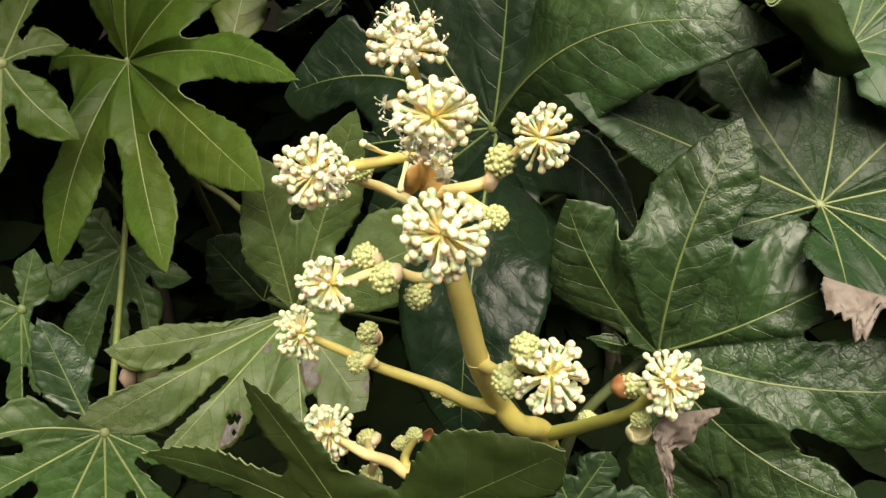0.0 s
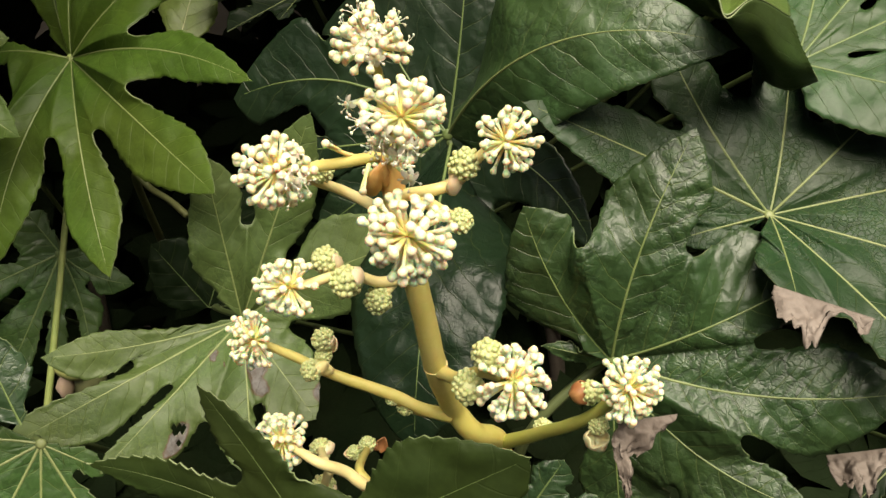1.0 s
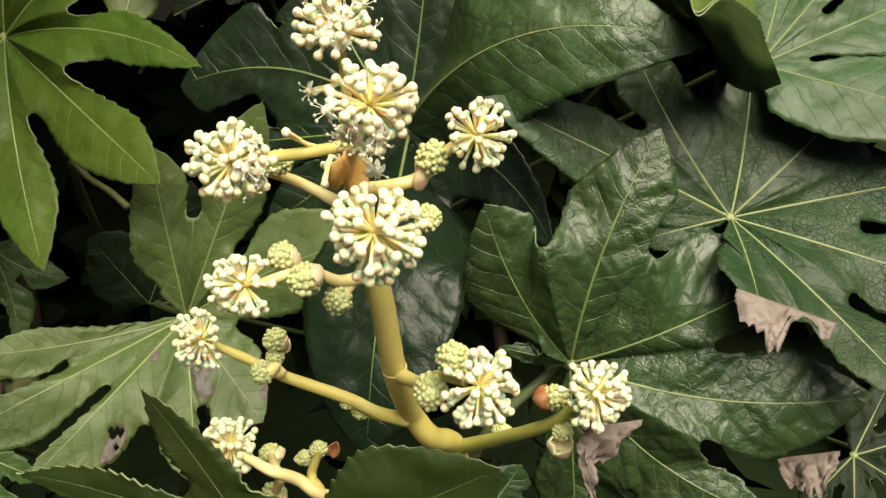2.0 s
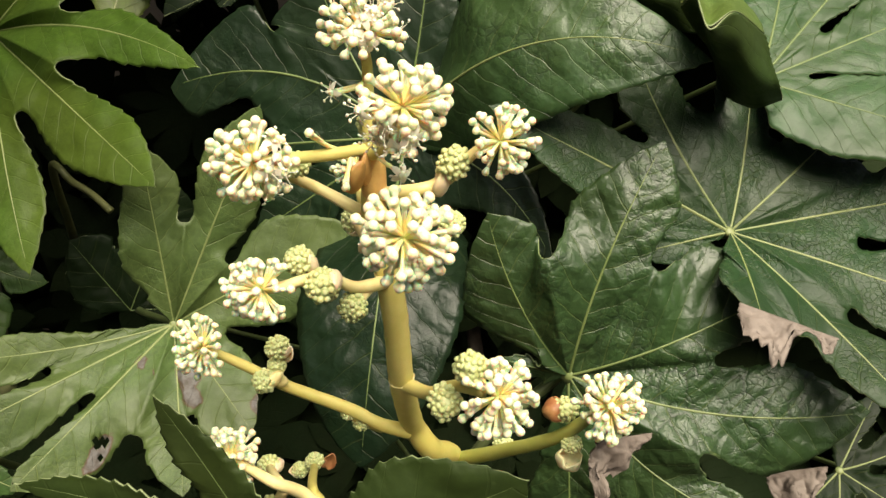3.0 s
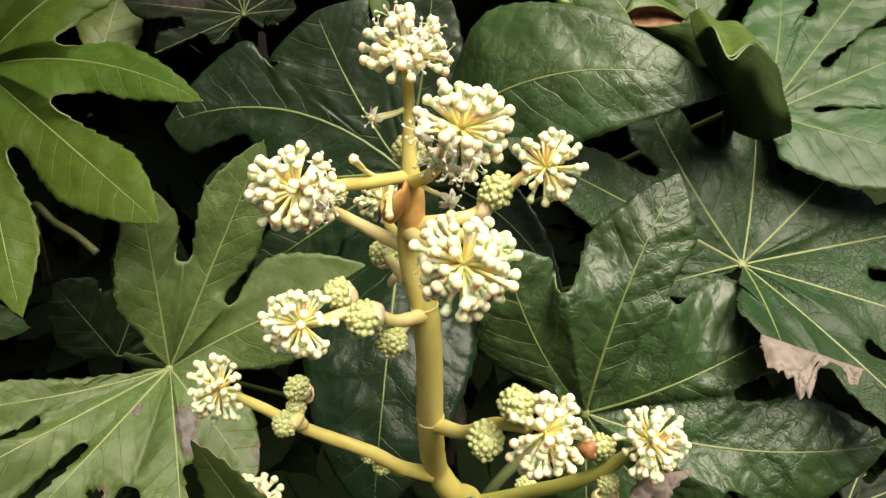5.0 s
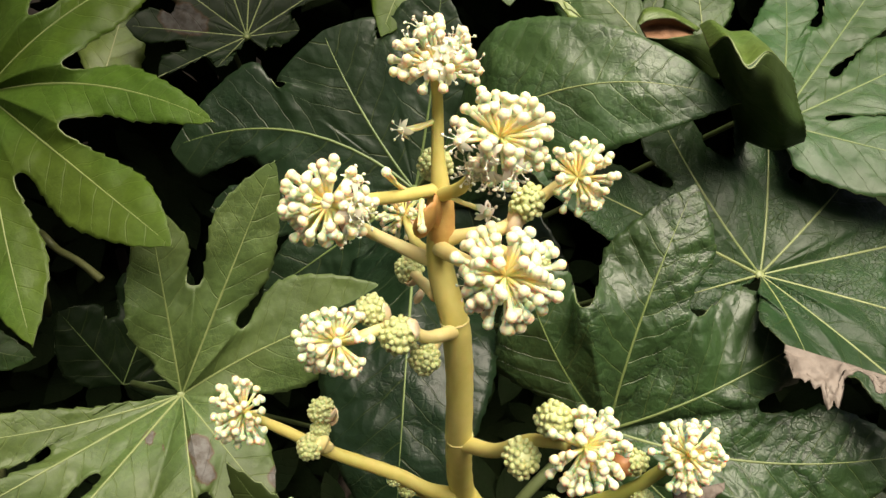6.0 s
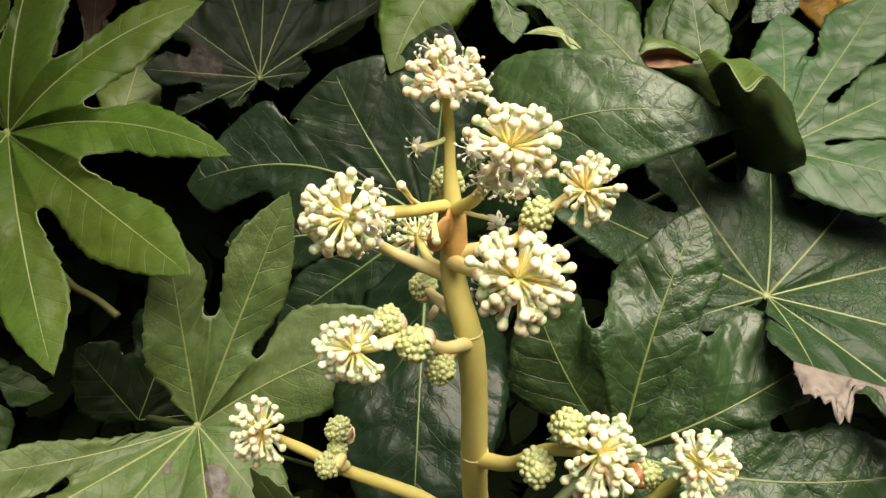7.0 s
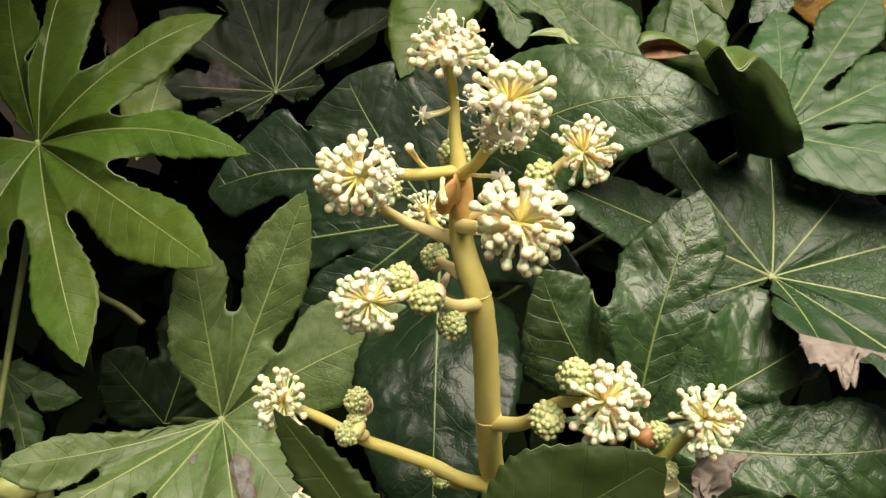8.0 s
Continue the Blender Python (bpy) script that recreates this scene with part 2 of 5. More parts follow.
# ---- builders ----
def mesh_object(name, verts, faces, mat, parent=None, label="", smooth=True):
    me = bpy.data.meshes.new(name)
    me.from_pydata([tuple(v) for v in verts], [], faces)
    me.materials.append(mat)
    if smooth:
        me.polygons.foreach_set("use_smooth", [True] * len(me.polygons))
    me.update()
    ob = new(name, me)
    ob.parent = parent
    if label:
        tagged(ob, label=label)
    return ob


def smooth_line(points, radii, steps):
    """A Catmull-Rom line through the points, with its radii."""
    p = [Vector(q) for q in points]
    p = [2 * p[0] - p[1], *p, 2 * p[-1] - p[-2]]
    r = [radii[0], *radii, radii[-1]]
    out = []
    for i in range(1, len(p) - 2):
        for k in range(steps + (i == len(p) - 3)):
            t = k / steps
            a, b, c, d = p[i - 1], p[i], p[i + 1], p[i + 2]
            q = 0.5 * (2 * b + (c - a) * t + (2 * a - 5 * b + 4 * c - d) * t * t + (3 * b - a - 3 * c + d) * t ** 3)
            out.append((q, r[i] * (1 - t) + r[i + 1] * t))
    return out


def tube(points, radii, sides=10, steps=8, rough=0.0, seed=0):
    """Vertices and faces of a closed, slightly uneven stalk."""
    line = smooth_line(points, radii, steps)
    verts, faces = [], []
    ref = Vector((0.3, -0.9, 0.2))
    for i, (q, r) in enumerate(line):
        ahead = (line[min(i + 1, len(line) - 1)][0] - line[max(i - 1, 0)][0]).normalized()
        a = ahead.cross(ref).normalized()
        b = ahead.cross(a)
        for k in range(sides):
            w = 2 * math.pi * k / sides
            rr = r * (1 + rough * noise.noise(q * 160 + Vector((math.cos(w), math.sin(w), seed))))
            verts.append(q + a * math.cos(w) * rr + b * math.sin(w) * rr)
    n = len(line)
    for i in range(n - 1):
        for k in range(sides):
            faces.append((i * sides + k, i * sides + (k + 1) % sides, (i + 1) * sides + (k + 1) % sides, (i + 1) * sides + k))
    faces.append(tuple(range(sides))[::-1])
    faces.append(tuple(range((n - 1) * sides, n * sides)))
    return verts, faces


def ball(verts, faces, centre, r, axis, rows=6, sides=8, long=1.0, ridge=0.0):
    """A small ovoid on its axis."""
    axis = Vector(axis).normalized()
    a = axis.orthogonal().normalized()
    b = axis.cross(a)
    o = len(verts)
    verts.append(centre - axis * r * long)
    for i in range(1, rows):
        t = math.pi * i / rows
        for k in range(sides):
            w = 2 * math.pi * k / sides
            rr = r * math.sin(t) * (1 + ridge * math.cos(5 * w))
            verts.append(centre - axis * (r * long * math.cos(t)) + (a * math.cos(w) + b * math.sin(w)) * rr)
    verts.append(centre + axis * r * long)
    end = len(verts) - 1
    for k in range(sides):
        k2 = (k + 1) % sides
        faces.append((o, o + 1 + k2, o + 1 + k))
        for i in range(rows - 2):
            p = o + 1 + i * sides
            faces.append((p + k, p + k2, p + sides + k2, p + sides + k))
        p = o + 1 + (rows - 2) * sides
        faces.append((p + k, p + k2, end))


def thing(name, place, label, category, group=""):
    ob = new(name)
    ob.empty_display_size = 0.01
    ob.location = place
    return tagged(ob, label=label, category=category, group=group)


def ease(x):
    x = min(max(x, 0.0), 1.0)
    return x * x * (3 - 2 * x)


def leaf_frame(hub, normal):
    nrm = Vector(normal).normalized()
    e1 = Vector((0, 0, 1)).cross(nrm).normalized()
    return Vector(hub), e1, nrm.cross(e1), nrm


def blade_shape(lobes, sinuses, seed, pucker, spacing, cup, teeth, spread, blunt, slit, pleat, follow, pitch, K=10, N=54, M=9):
    """The blade in its own plane: a fan of lobes that share the lines from the hub to the bays between them.
    lobes: degrees, length, half width, rise of the tip, sweep of the midrib, cross slope, arch; sinuses: degrees, radius, rise."""
    rnd = random.Random(seed)
    verts, faces, uvs, index, ribs = [Vector((0, 0, 0))], [], [], {}, []

    def vert(key, co):
        if key not in index:
            index[key] = len(verts)
            verts.append(co)
        return index[key]

    for i, (deg, L, W, rise, sweep, twist, arch) in enumerate(lobes):
        d = Vector((math.cos(radians(deg)), math.sin(radians(deg)), 0))
        lat = Vector((-d.y, d.x, 0))
        bays = []
        for j, sign in ((i, 1), (i + 1, -1)):
            g, r, h = sinuses[j]
            off = abs(deg - g)
            bays.append((j, sign, r, h, max(r * math.cos(radians(off)), 0.06 * L), r * math.sin(radians(min(off, 90)))))
        reach = 0.5 * (bays[0][4] + bays[1][4])
        m0 = min(max(0.8 * reach / L, 0.1), 0.55)
        a_s = min(max(reach / L, 0.3), 0.6)
        h_s = follow * 0.5 * (bays[0][3] + bays[1][3]) + (1 - follow) * rise * a_s * a_s

        def lift(u):
            if arch:
                return rise * u * u + 4 * arch * u * (1 - u)
            return h_s * u * (u - 1) / (a_s * (a_s - 1)) + rise * u * (u - a_s) / (1 - a_s)

        def rib(u):
            return d * (u * L) + lat * (4 * sweep * u * (1 - u)) + Vector((0, 0, lift(u)))

        us = [m0 * k / K if k <= K else m0 + (1 - m0) * ((k - K) / (N - K)) for k in range(N + 1)]
        ribs.append([rib(u) for u in us])
        for j, sign, r, h, sa, sl in bays:
            g = sinuses[j][0]
            bay = Vector((math.cos(radians(g)), math.sin(radians(g)), 0)) * r
            slope = math.tan(radians(min(abs(deg - g), 72))) * slit
            gap = min(0.0034 * (0.8 + 0.4 * rnd.random()), 0.3 * sl)
            peak = 0.36 + 0.08 * rnd.random()
            Wj = W * (0.94 + 0.12 * rnd.random())
            if r > 0.33 * L:
                Wj = min(Wj, sl * (1 + spread * (1 - sa / L)))
            count = max(int((L - sa) / pitch), 4)
            shift = rnd.random()
            grid = []
            for k in range(N + 1):
                u = us[k]
                row = []
                if k <= K:
                    q = k / K
                    side = bay * q + Vector((0, 0, h * q * (1 - 0.45 * q) / 0.55))
                    side_h = 0
                else:
                    x = (k - K) / (N - K)
                    a = sa + (L - sa) * x ** 1.08
                    if x < peak:
                        l = Wj * (0.88 + 0.12 * ease(x / peak))
                    else:
                        q = (x - peak) / (1 - peak)
                        l = Wj * (1 - q ** blunt) * (1 - 0.1 * math.sin(math.pi * q))
                    if r < 0.13 * L:
                        l = min(l, sl + (l - sl) * ease((x + 0.08) / 0.5))
                    if sl > l:
                        l += (sl - l) * (1 - ease(x / 0.3))
                    half_way = sl + (a - sa) * slope - gap * (1 - math.exp(-x / 0.035))
                    blend = 0.004 * ease(x / 0.1)
                    l = 0.5 * (l + half_way - math.sqrt((l - half_way) ** 2 + blend * blend))
                    tooth = ((x * count + shift) % 1.0) ** 1.6 * teeth * ease(x / 0.25) * (1 - 0.5 * x)
                    l = max(l - teeth * 0.5 + tooth, 0.0) if x < 1 else 0.0
                    wave = noise.noise(Vector((a * 45, sign * 3.1, seed + i))) * 0.0035 * ease(x * 3) * (1 - x)
                    uu = a / L
                    k2 = ease(x / 0.35)
                    side = d * a + lat * (sign * l + 4 * sweep * uu * (1 - uu) * k2)
                    side.z = (h * (1 - k2) + lift(uu) * k2) - cup * (l * l) / max(Wj, 1e-4) * ease(x / 0.2) + wave * ease(x / 0.2) + twist * sign * l * ease(x / 0.3)
                    if x >= 1:
                        side = rib(1.0)
                mid = rib(u)
                for v in range(M + 1):
                    f = v / M
                    co = mid.lerp(side, f)
                    along = co.x * d.x + co.y * d.y
                    uu = min(max(along / L, 0.0), 1.0)
                    across = abs(co.x * lat.x + co.y * lat.y - 4 * sweep * uu * (1 - uu))
                    if 0 < v and k > 0:
                        s = (along - (across ** 1.12) * 1.35) / spacing - (0.45 if sign > 0 else 0) + 0.9 * noise.noise(Vector((co.x * 38, co.y * 38, seed)))
                        bulge = abs(math.sin(math.pi * (s + 0.5 + 0.4))) ** 0.7 - 0.5
                        fade = ease(across / 0.008) * ease((1 - f) * 4 if k > K else min(1.0, (1 - f) * 3)) * (1 - ease((u - 0.75) / 0.25))
                        here = noise.noise(Vector((co.x * 60, co.y * 60, seed * 1.7)))
                        uneven = 0.55 + 0.9 * noise.noise(Vector((co.x * 30, co.y * 30, seed * 2.3)))
                        small = noise.noise(Vector((co.x * 150, co.y * 150, seed * 0.7)))
                        co = co + Vector((0, 0, pucker * bulge * fade * max(uneven, 0.0) + pleat * across * (1 - f) * ease(u * 4)))
                        co = co + Vector((0, 0, (0.0016 + pucker) * fade * here + (0.0003 + 0.25 * pucker) * fade * small))
                    if k == 0:
                        key = 0
                    elif v == 0:
                        key = vert(("m", i, k), co)
                    elif v == M and k <= K:
                        key = vert(("s", j, k), co)
                    elif k == N:
                        key = vert(("m", i, N), co)
                    else:
                        key = vert((i, sign, k, v), co)
                    row.append((key, (along, sign * max(across, 1e-5))))
                grid.append(row)
            for k in range(N):
                for v in range(M):
                    ring = [grid[k][v], grid[k + 1][v], grid[k + 1][v + 1], grid[k][v + 1]]
                    if sign < 0:
                        ring = ring[::-1]
                    clean = []
                    for c in ring:
                        if c[0] not in [q[0] for q in clean]:
                            clean.append(c)
                    if len(clean) > 2:
                        faces.append([c[0] for c in clean])
                        uvs.extend(c[1] for c in clean)
    return verts, faces, uvs, ribs


def add_blade(name, lobes, sinuses, place, mat, parent, seed, pucker=0.0012, spacing=0.013, cup=0.12, teeth=0.0017, spread=3.0, blunt=2.1, slit=1.0, pleat=0.12, follow=0.65, pitch=0.0085,
              withered=(), holes=(), detail=(10, 74, 9)):
    hub, e1, e2, nrm = place
    K, N, M = detail
    verts, faces, uvs, ribs = blade_shape(lobes, sinuses, seed, pucker, spacing, cup, teeth, spread, blunt, slit, pleat, follow, pitch, K, N, M)
    if holes:
        kept_f, kept_u, at = [], [], 0
        for f in faces:
            c = sum((verts[q] for q in f), Vector()) / len(f)
            gone = False
            for deg, r, size in holes:
                off = Vector((c.x - math.cos(radians(deg)) * r, c.y - math.sin(radians(deg)) * r, 0))
                gone |= off.length < size * (1 + 0.7 * noise.noise(Vector((c.x * 140, c.y * 140, 3.0))))
            if not gone:
                kept_f.append(f)
                kept_u.extend(uvs[at:at + len(f)])
            at += len(f)
        faces, uvs = kept_f, kept_u
    turn = Matrix((e1, e2, nrm)).transposed()
    me = bpy.data.meshes.new(name)
    me.from_pydata([tuple(turn @ v) for v in verts], [], faces)
    me.materials.append(mat)
    me.materials.append(LEAF_EDGE)
    layer = me.uv_layers.new(name="metric")
    layer.data.foreach_set("uv", [x for uv in uvs for x in uv])
    if withered:
        att = me.attributes.new("wither", "FLOAT", "POINT")
        for q, v in enumerate(verts):
            w = 0.0
            for deg, r, size, stretch in withered:
                a = radians(deg)
                off = Vector((v.x - math.cos(a) * r, v.y - math.sin(a) * r))
                out, side = off.x * math.cos(a) + off.y * math.sin(a), -off.x * math.sin(a) + off.y * math.cos(a)
                w = max(w, 1 - 0.5 * math.hypot(out / (size * stretch), side / size))
            att.data[q].value = w
    me.polygons.foreach_set("use_smooth", [True] * len(me.polygons))
    me.update()
    blade = new(name, me)
    blade.parent = parent
    thick = blade.modifiers.new("thickness", "SOLIDIFY")
    thick.thickness, thick.offset, thick.material_offset_rim = 0.0007, -1.0, 1
    return blade, [[turn @ p for p in rib] for rib in ribs], nrm


def add_vein(rib, nrm, width, mat, blade, reach=0.94):
    """A raised main vein that tapers from the hub to the tip of its lobe."""
    n = int(len(rib) * reach)
    pts = [rib[0]] + rib[2:n:2]
    verts, faces = [], []
    for i, q in enumerate(pts):
        ahead = (pts[min(i + 1, len(pts) - 1)] - pts[max(i - 1, 0)]).normalized()
        side = ahead.cross(nrm).normalized()
        up = side.cross(ahead)
        w = width * (1 - 0.86 * i / (len(pts) - 1))
        for a, b in ((-1, -0.35), (-0.55, 0.5), (0, 0.72), (0.55, 0.5), (1, -0.35)):
            verts.append(q + side * a * w + up * b * w * 0.8)
        if i:
            for k in range(4):
                o = (i - 1) * 5 + k
                faces.append((o, o + 1, o + 6, o + 5))
    return mesh_object("vein", verts, faces, mat, blade)


def leaf(label, hub, normal, lobes, sinuses, mat=LEAF_MID, vein_mat=VEIN_DULL, vein=0.0011, seed=1, root=None, bend=None, stalk=0.0022, name="leaf", **shape):
    """One palmate leaf: blade with its veins, and the stalk that carries it down to its shoot."""
    top = thing(name, hub, label, "leaf", "leaves of the shrub")
    place = leaf_frame(hub, normal)
    nrm = place[3]
    blade, ribs, _ = add_blade("blade", lobes, sinuses, place, mat, top, seed, **shape)
    longest = max(l[1] for l in lobes)
    for rib, l in zip(ribs, lobes):
        if not vein:
            break
        add_vein(rib, nrm, vein * (0.55 + 0.45 * l[1] / longest), vein_mat, blade)
    hubv = Vector(hub)
    if vein and len(lobes) > 3:
        v, f = [], []
        ball(v, f, Vector((0, 0, 0)), vein * 3.3, nrm, 6, 12, 0.45)
        mesh_object("vein_hub", v, f, vein_mat, blade)
    if root is None:
        near_shoot = min(SHOOTS, key=lambda s: (Vector((s[0], s[1], 0)) - Vector((hubv.x, hubv.y, 0))).length)
        root = (near_shoot[0], near_shoot[1], max(hubv.z - 0.4, 0.2))
    e = Vector(root) - hubv
    back = (hubv - Vector((0, 0, 1.08))).normalized()
    line = [nrm * 0.0006, -nrm * 0.008 + back * 0.02, back * 0.17 if bend is None else Vector(bend) - hubv, e]
    if not stalk:
        return top
    v, f = tube(line, [stalk * 1.25, stalk, stalk, stalk * 1.3], 8, 8, 0.1, seed)
    # Only bright leaves get the plain petiole green; the rest take the shaded copy.
    mesh_object("petiole", v, f, PETIOLE if mat is LEAF_BRIGHT else PETIOLE_SHADED, top)
    return top


# ---- ground, added walls, shoots ----
SHOOTS = [(-0.42, 0.98), (-0.2, 1.02), (0.06, 0.94), (0.24, 1.0), (0.5, 0.96)]


def ground_sheet():
    verts, faces, n = [], [], 60
    xs = [math.copysign(abs(i / 30 - 1) ** 3 * 300, i - 30) for i in range(n + 1)]
    for x in xs:
        for y in xs:
            near = math.exp(-(x * x + (y - 0.6) ** 2) / 30)
            verts.append((x, y + 0.6, near * 0.03 * noise.noise(Vector((x * 4, y * 4, 0)))))
    for i in range(n):
        for k in range(n):
            o = i * (n + 1) + k
            faces.append((o, o + n + 1, o + n + 2, o + 1))
    return tagged(mesh_object("ground", verts, faces, SOIL), label="dark bare garden soil under the shrub", category="ground", kind="structure")


ground_sheet()


def wall_box(name, x0, x1, y0, y1, z0, z1, label, mat=PLASTER):
    bm = bmesh.new()
    bmesh.ops.create_cube(bm, size=1)
    bmesh.ops.bevel(bm, geom=bm.edges[:], offset=0.01, segments=2, affect="EDGES")
    me = bpy.data.meshes.new(name)
    bm.to_mesh(me)
    bm.free()
    me.materials.append(mat)
    ob = new(name, me)
    ob.matrix_basis = Matrix.LocRotScale(((x0 + x1) / 2, (y0 + y1) / 2, (z0 + z1) / 2), None, (x1 - x0, y1 - y0, z1 - z0))
    return tagged(ob, label=label, category="wall", kind="structure")


# Made-up walls that keep low sky light off the shrub and its inside.
wall_box("wall_north", -3.5, 3.5, 1.75, 1.95, -0.05, 2.2, "plain dark wall added behind the shrub to shade its inside", SHADE_WALL)
wall_box("wall_south", -3.5, 3.5, -2.4, -2.2, -0.05, 2.5, "unseen plastered wall added opposite the shrub to block low sky")
wall_box("wall_west", -3.7, -3.5, -2.4, 1.95, -0.05, 2.2, "unseen plastered wall added beside the shrub to block low sky")
wall_box("wall_east", 3.5, 3.7, -2.4, 1.95, -0.05, 2.2, "unseen plastered wall added beside the shrub to block low sky")

for k, (x, y) in enumerate(SHOOTS):
    top = thing("shrub_shoot", (x, y, 0), "brown woody shoot of the shrub rising from the soil", "stem", "shoots of the shrub")
    r = random.Random(k)
    pts = [(r.uniform(-0.02, 0.02) * (j > 0), r.uniform(-0.02, 0.02) * (j > 0), z) for j, z in enumerate((-0.03, 0.15, 0.3, 0.45, 0.62))]
    v, f = tube(pts, [0.016, 0.014, 0.012, 0.010, 0.006], 10, 8, 0.15, k)
    mesh_object("shoot", v, f, BARK, top)


# ---- leaf mass in the shrub, with unseen leaves that block light ----
def leaf_mass(count, seed):
    """Many plain five-lobed leaves deep in the shrub, plus unseen light-blocking ones, joined."""
    rnd = random.Random(seed)
    verts, faces, uvs = [], [], []
    made = 0
    while made < count:
        where = rnd.random()
        if made < 120:        # unseen overhang, added to shade the inside
            x, y, z = rnd.uniform(-0.6, 0.7), rnd.uniform(0.6, 0.85), rnd.uniform(1.22, 1.38)
        elif made < 160:      # unseen leaves higher up, added to shade the left side
            x, y, z = rnd.uniform(-0.62, -0.18), rnd.uniform(0.36, 0.62), rnd.uniform(1.22, 1.4)
        elif made < 300:      # unseen skirt in front, low down, added to block light from below
            x, y = rnd.uniform(-0.8, 0.8), rnd.uniform(-0.05, 0.34)
            z = rnd.uniform(0.2, 0.9 - 1.05 * max(y, 0.0) - 0.14)
        elif where < 0.3:     # crown, closes the top to sky light
            x, y = rnd.uniform(-1.3, 1.4), rnd.uniform(0.72, 1.5)
            z = rnd.uniform(1.02, 1.3) + 0.1 * (y - 0.7)
        elif where < 0.5:     # flanks out of view, close the sides to sky light
            x = rnd.choice((-1, 1)) * rnd.uniform(0.5, 1.4)
            y, z = rnd.uniform(0.42, 0.8) + 0.1 * abs(x), rnd.uniform(0.15, 1.15)
        elif where < 0.66:    # foot
            x, z = rnd.uniform(-0.9, 0.9), rnd.uniform(0.06, 0.34)
            y = rnd.uniform(0.56, 0.85)
        else:                 # far side
            x, y, z = rnd.uniform(-1.0, 1.0), rnd.uniform(0.94, 1.45), rnd.uniform(0.1, 1.15)
        if made >= 300 and (x / 1.3) ** 2 + ((y - 0.98) / 0.62) ** 2 + (max(z - 0.9, 0.0) / 0.6) ** 2 > 1:
            continue
        size = rnd.uniform(0.08, 0.14)
        nrm = Vector((rnd.uniform(-0.5, 0.5), rnd.uniform(-1.0, -0.3), rnd.uniform(0.3, 1.0))).normalized()
        e1 = Vector((0, 0, 1)).cross(nrm).normalized()
        e2 = nrm.cross(e1)
        spin = rnd.uniform(0, 360)
        base = Vector((x, y, z))
        for lobe in range(7):
            a = radians(spin + (lobe - 3) * 42)
            d = e1 * math.cos(a) + e2 * math.sin(a)
            l = nrm.cross(d)
            L = size * (1 - 0.06 * abs(lobe - 3))
            o = len(verts)
            prof = ((0, 0.02), (0.3, 0.13), (0.45, 0.16), (0.62, 0.2), (0.8, 0.14), (1.0, 0.0))
            for q, w in prof:
                for sgn in (-1, 0, 1):
                    verts.append(base + d * (q * L) + l * (sgn * w * L) - nrm * (0.25 * q * q * L + 0.06 * L * abs(sgn) * w * 4))
                    uvs.append((q * L, sgn * w * L))
            for i in range(5):
                for k in range(2):
                    p = o + i * 3 + k
                    faces.append((p, p + 3, p + 4, p + 1))
        made += 1
    ob = mesh_object("shrub_foliage", verts, faces, LEAF_INNER_SHADED)
    me = ob.data
    layer = me.uv_layers.new(name="metric")
    layer.data.foreach_set("uv", [c for loop in me.loops for c in uvs[loop.vertex_index]])
    return tagged(ob, label="mass of shade-dark leaves inside the shrub, unseen ones blocking light", category="foliage", kind="stuff")


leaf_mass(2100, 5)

# ---- the large leaves ----
leaf("broad bright green seven-lobed leaf with yellow veins",
     (-0.214, 0.546, 0.93), (-0.258, -0.742, 0.619),
     [(118, 0.1557, 0.019, -0.01, 0, 0, 0), (96, 0.1719, 0.0275, -0.01, 0, 0, 0), (48, 0.1394, 0.0235, -0, 0, 0, 0), (-3, 0.1471, 0.0166, 0.0306, 0.0105, 0, 0), (-28, 0.1637, 0.0251, 0.037, 0, 0, 0), (-59, 0.1574, 0.0241, 0.0196, 0, 0, 0), (-93, 0.1469, 0.0229, 0.01, -0.0018, 0, 0), (-178, 0.1089, 0.0089, -0.05, 0, 0, 0)],
     [(147, 0.0252, 0), (101, 0.045, 0.0227), (58, 0.0483, 0.0227), (16, 0.055, 0.0233), (-17, 0.0658, 0.0258), (-47, 0.0659, 0.019), (-72, 0.0605, 0.0227), (-110, 0.0554, 0.0227), (-190, 0.0191, 0)],
     mat=LEAF_BRIGHT, vein_mat=VEIN_OLIVE, vein=0.0009, seed=11, pucker=0.0005, root=(-0.2524, 0.4464, 0.6636), bend=(-0.2378, 0.5190, 0.7912))
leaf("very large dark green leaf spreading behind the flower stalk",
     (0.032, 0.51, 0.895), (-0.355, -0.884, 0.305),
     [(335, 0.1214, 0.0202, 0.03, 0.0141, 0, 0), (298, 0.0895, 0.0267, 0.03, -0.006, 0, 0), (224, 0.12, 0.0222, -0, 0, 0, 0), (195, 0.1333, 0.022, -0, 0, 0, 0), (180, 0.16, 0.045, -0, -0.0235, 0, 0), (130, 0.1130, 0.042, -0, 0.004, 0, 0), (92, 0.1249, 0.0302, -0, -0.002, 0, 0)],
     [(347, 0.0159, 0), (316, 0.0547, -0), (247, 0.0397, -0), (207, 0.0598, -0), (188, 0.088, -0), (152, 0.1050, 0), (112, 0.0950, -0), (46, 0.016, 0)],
     mat=LEAF_GLOSS_SHADED, vein_mat=VEIN_DULL, vein=0.0012, seed=12, pucker=0.0008, cup=0.06, pleat=0.02, spread=9.0, slit=2.6)
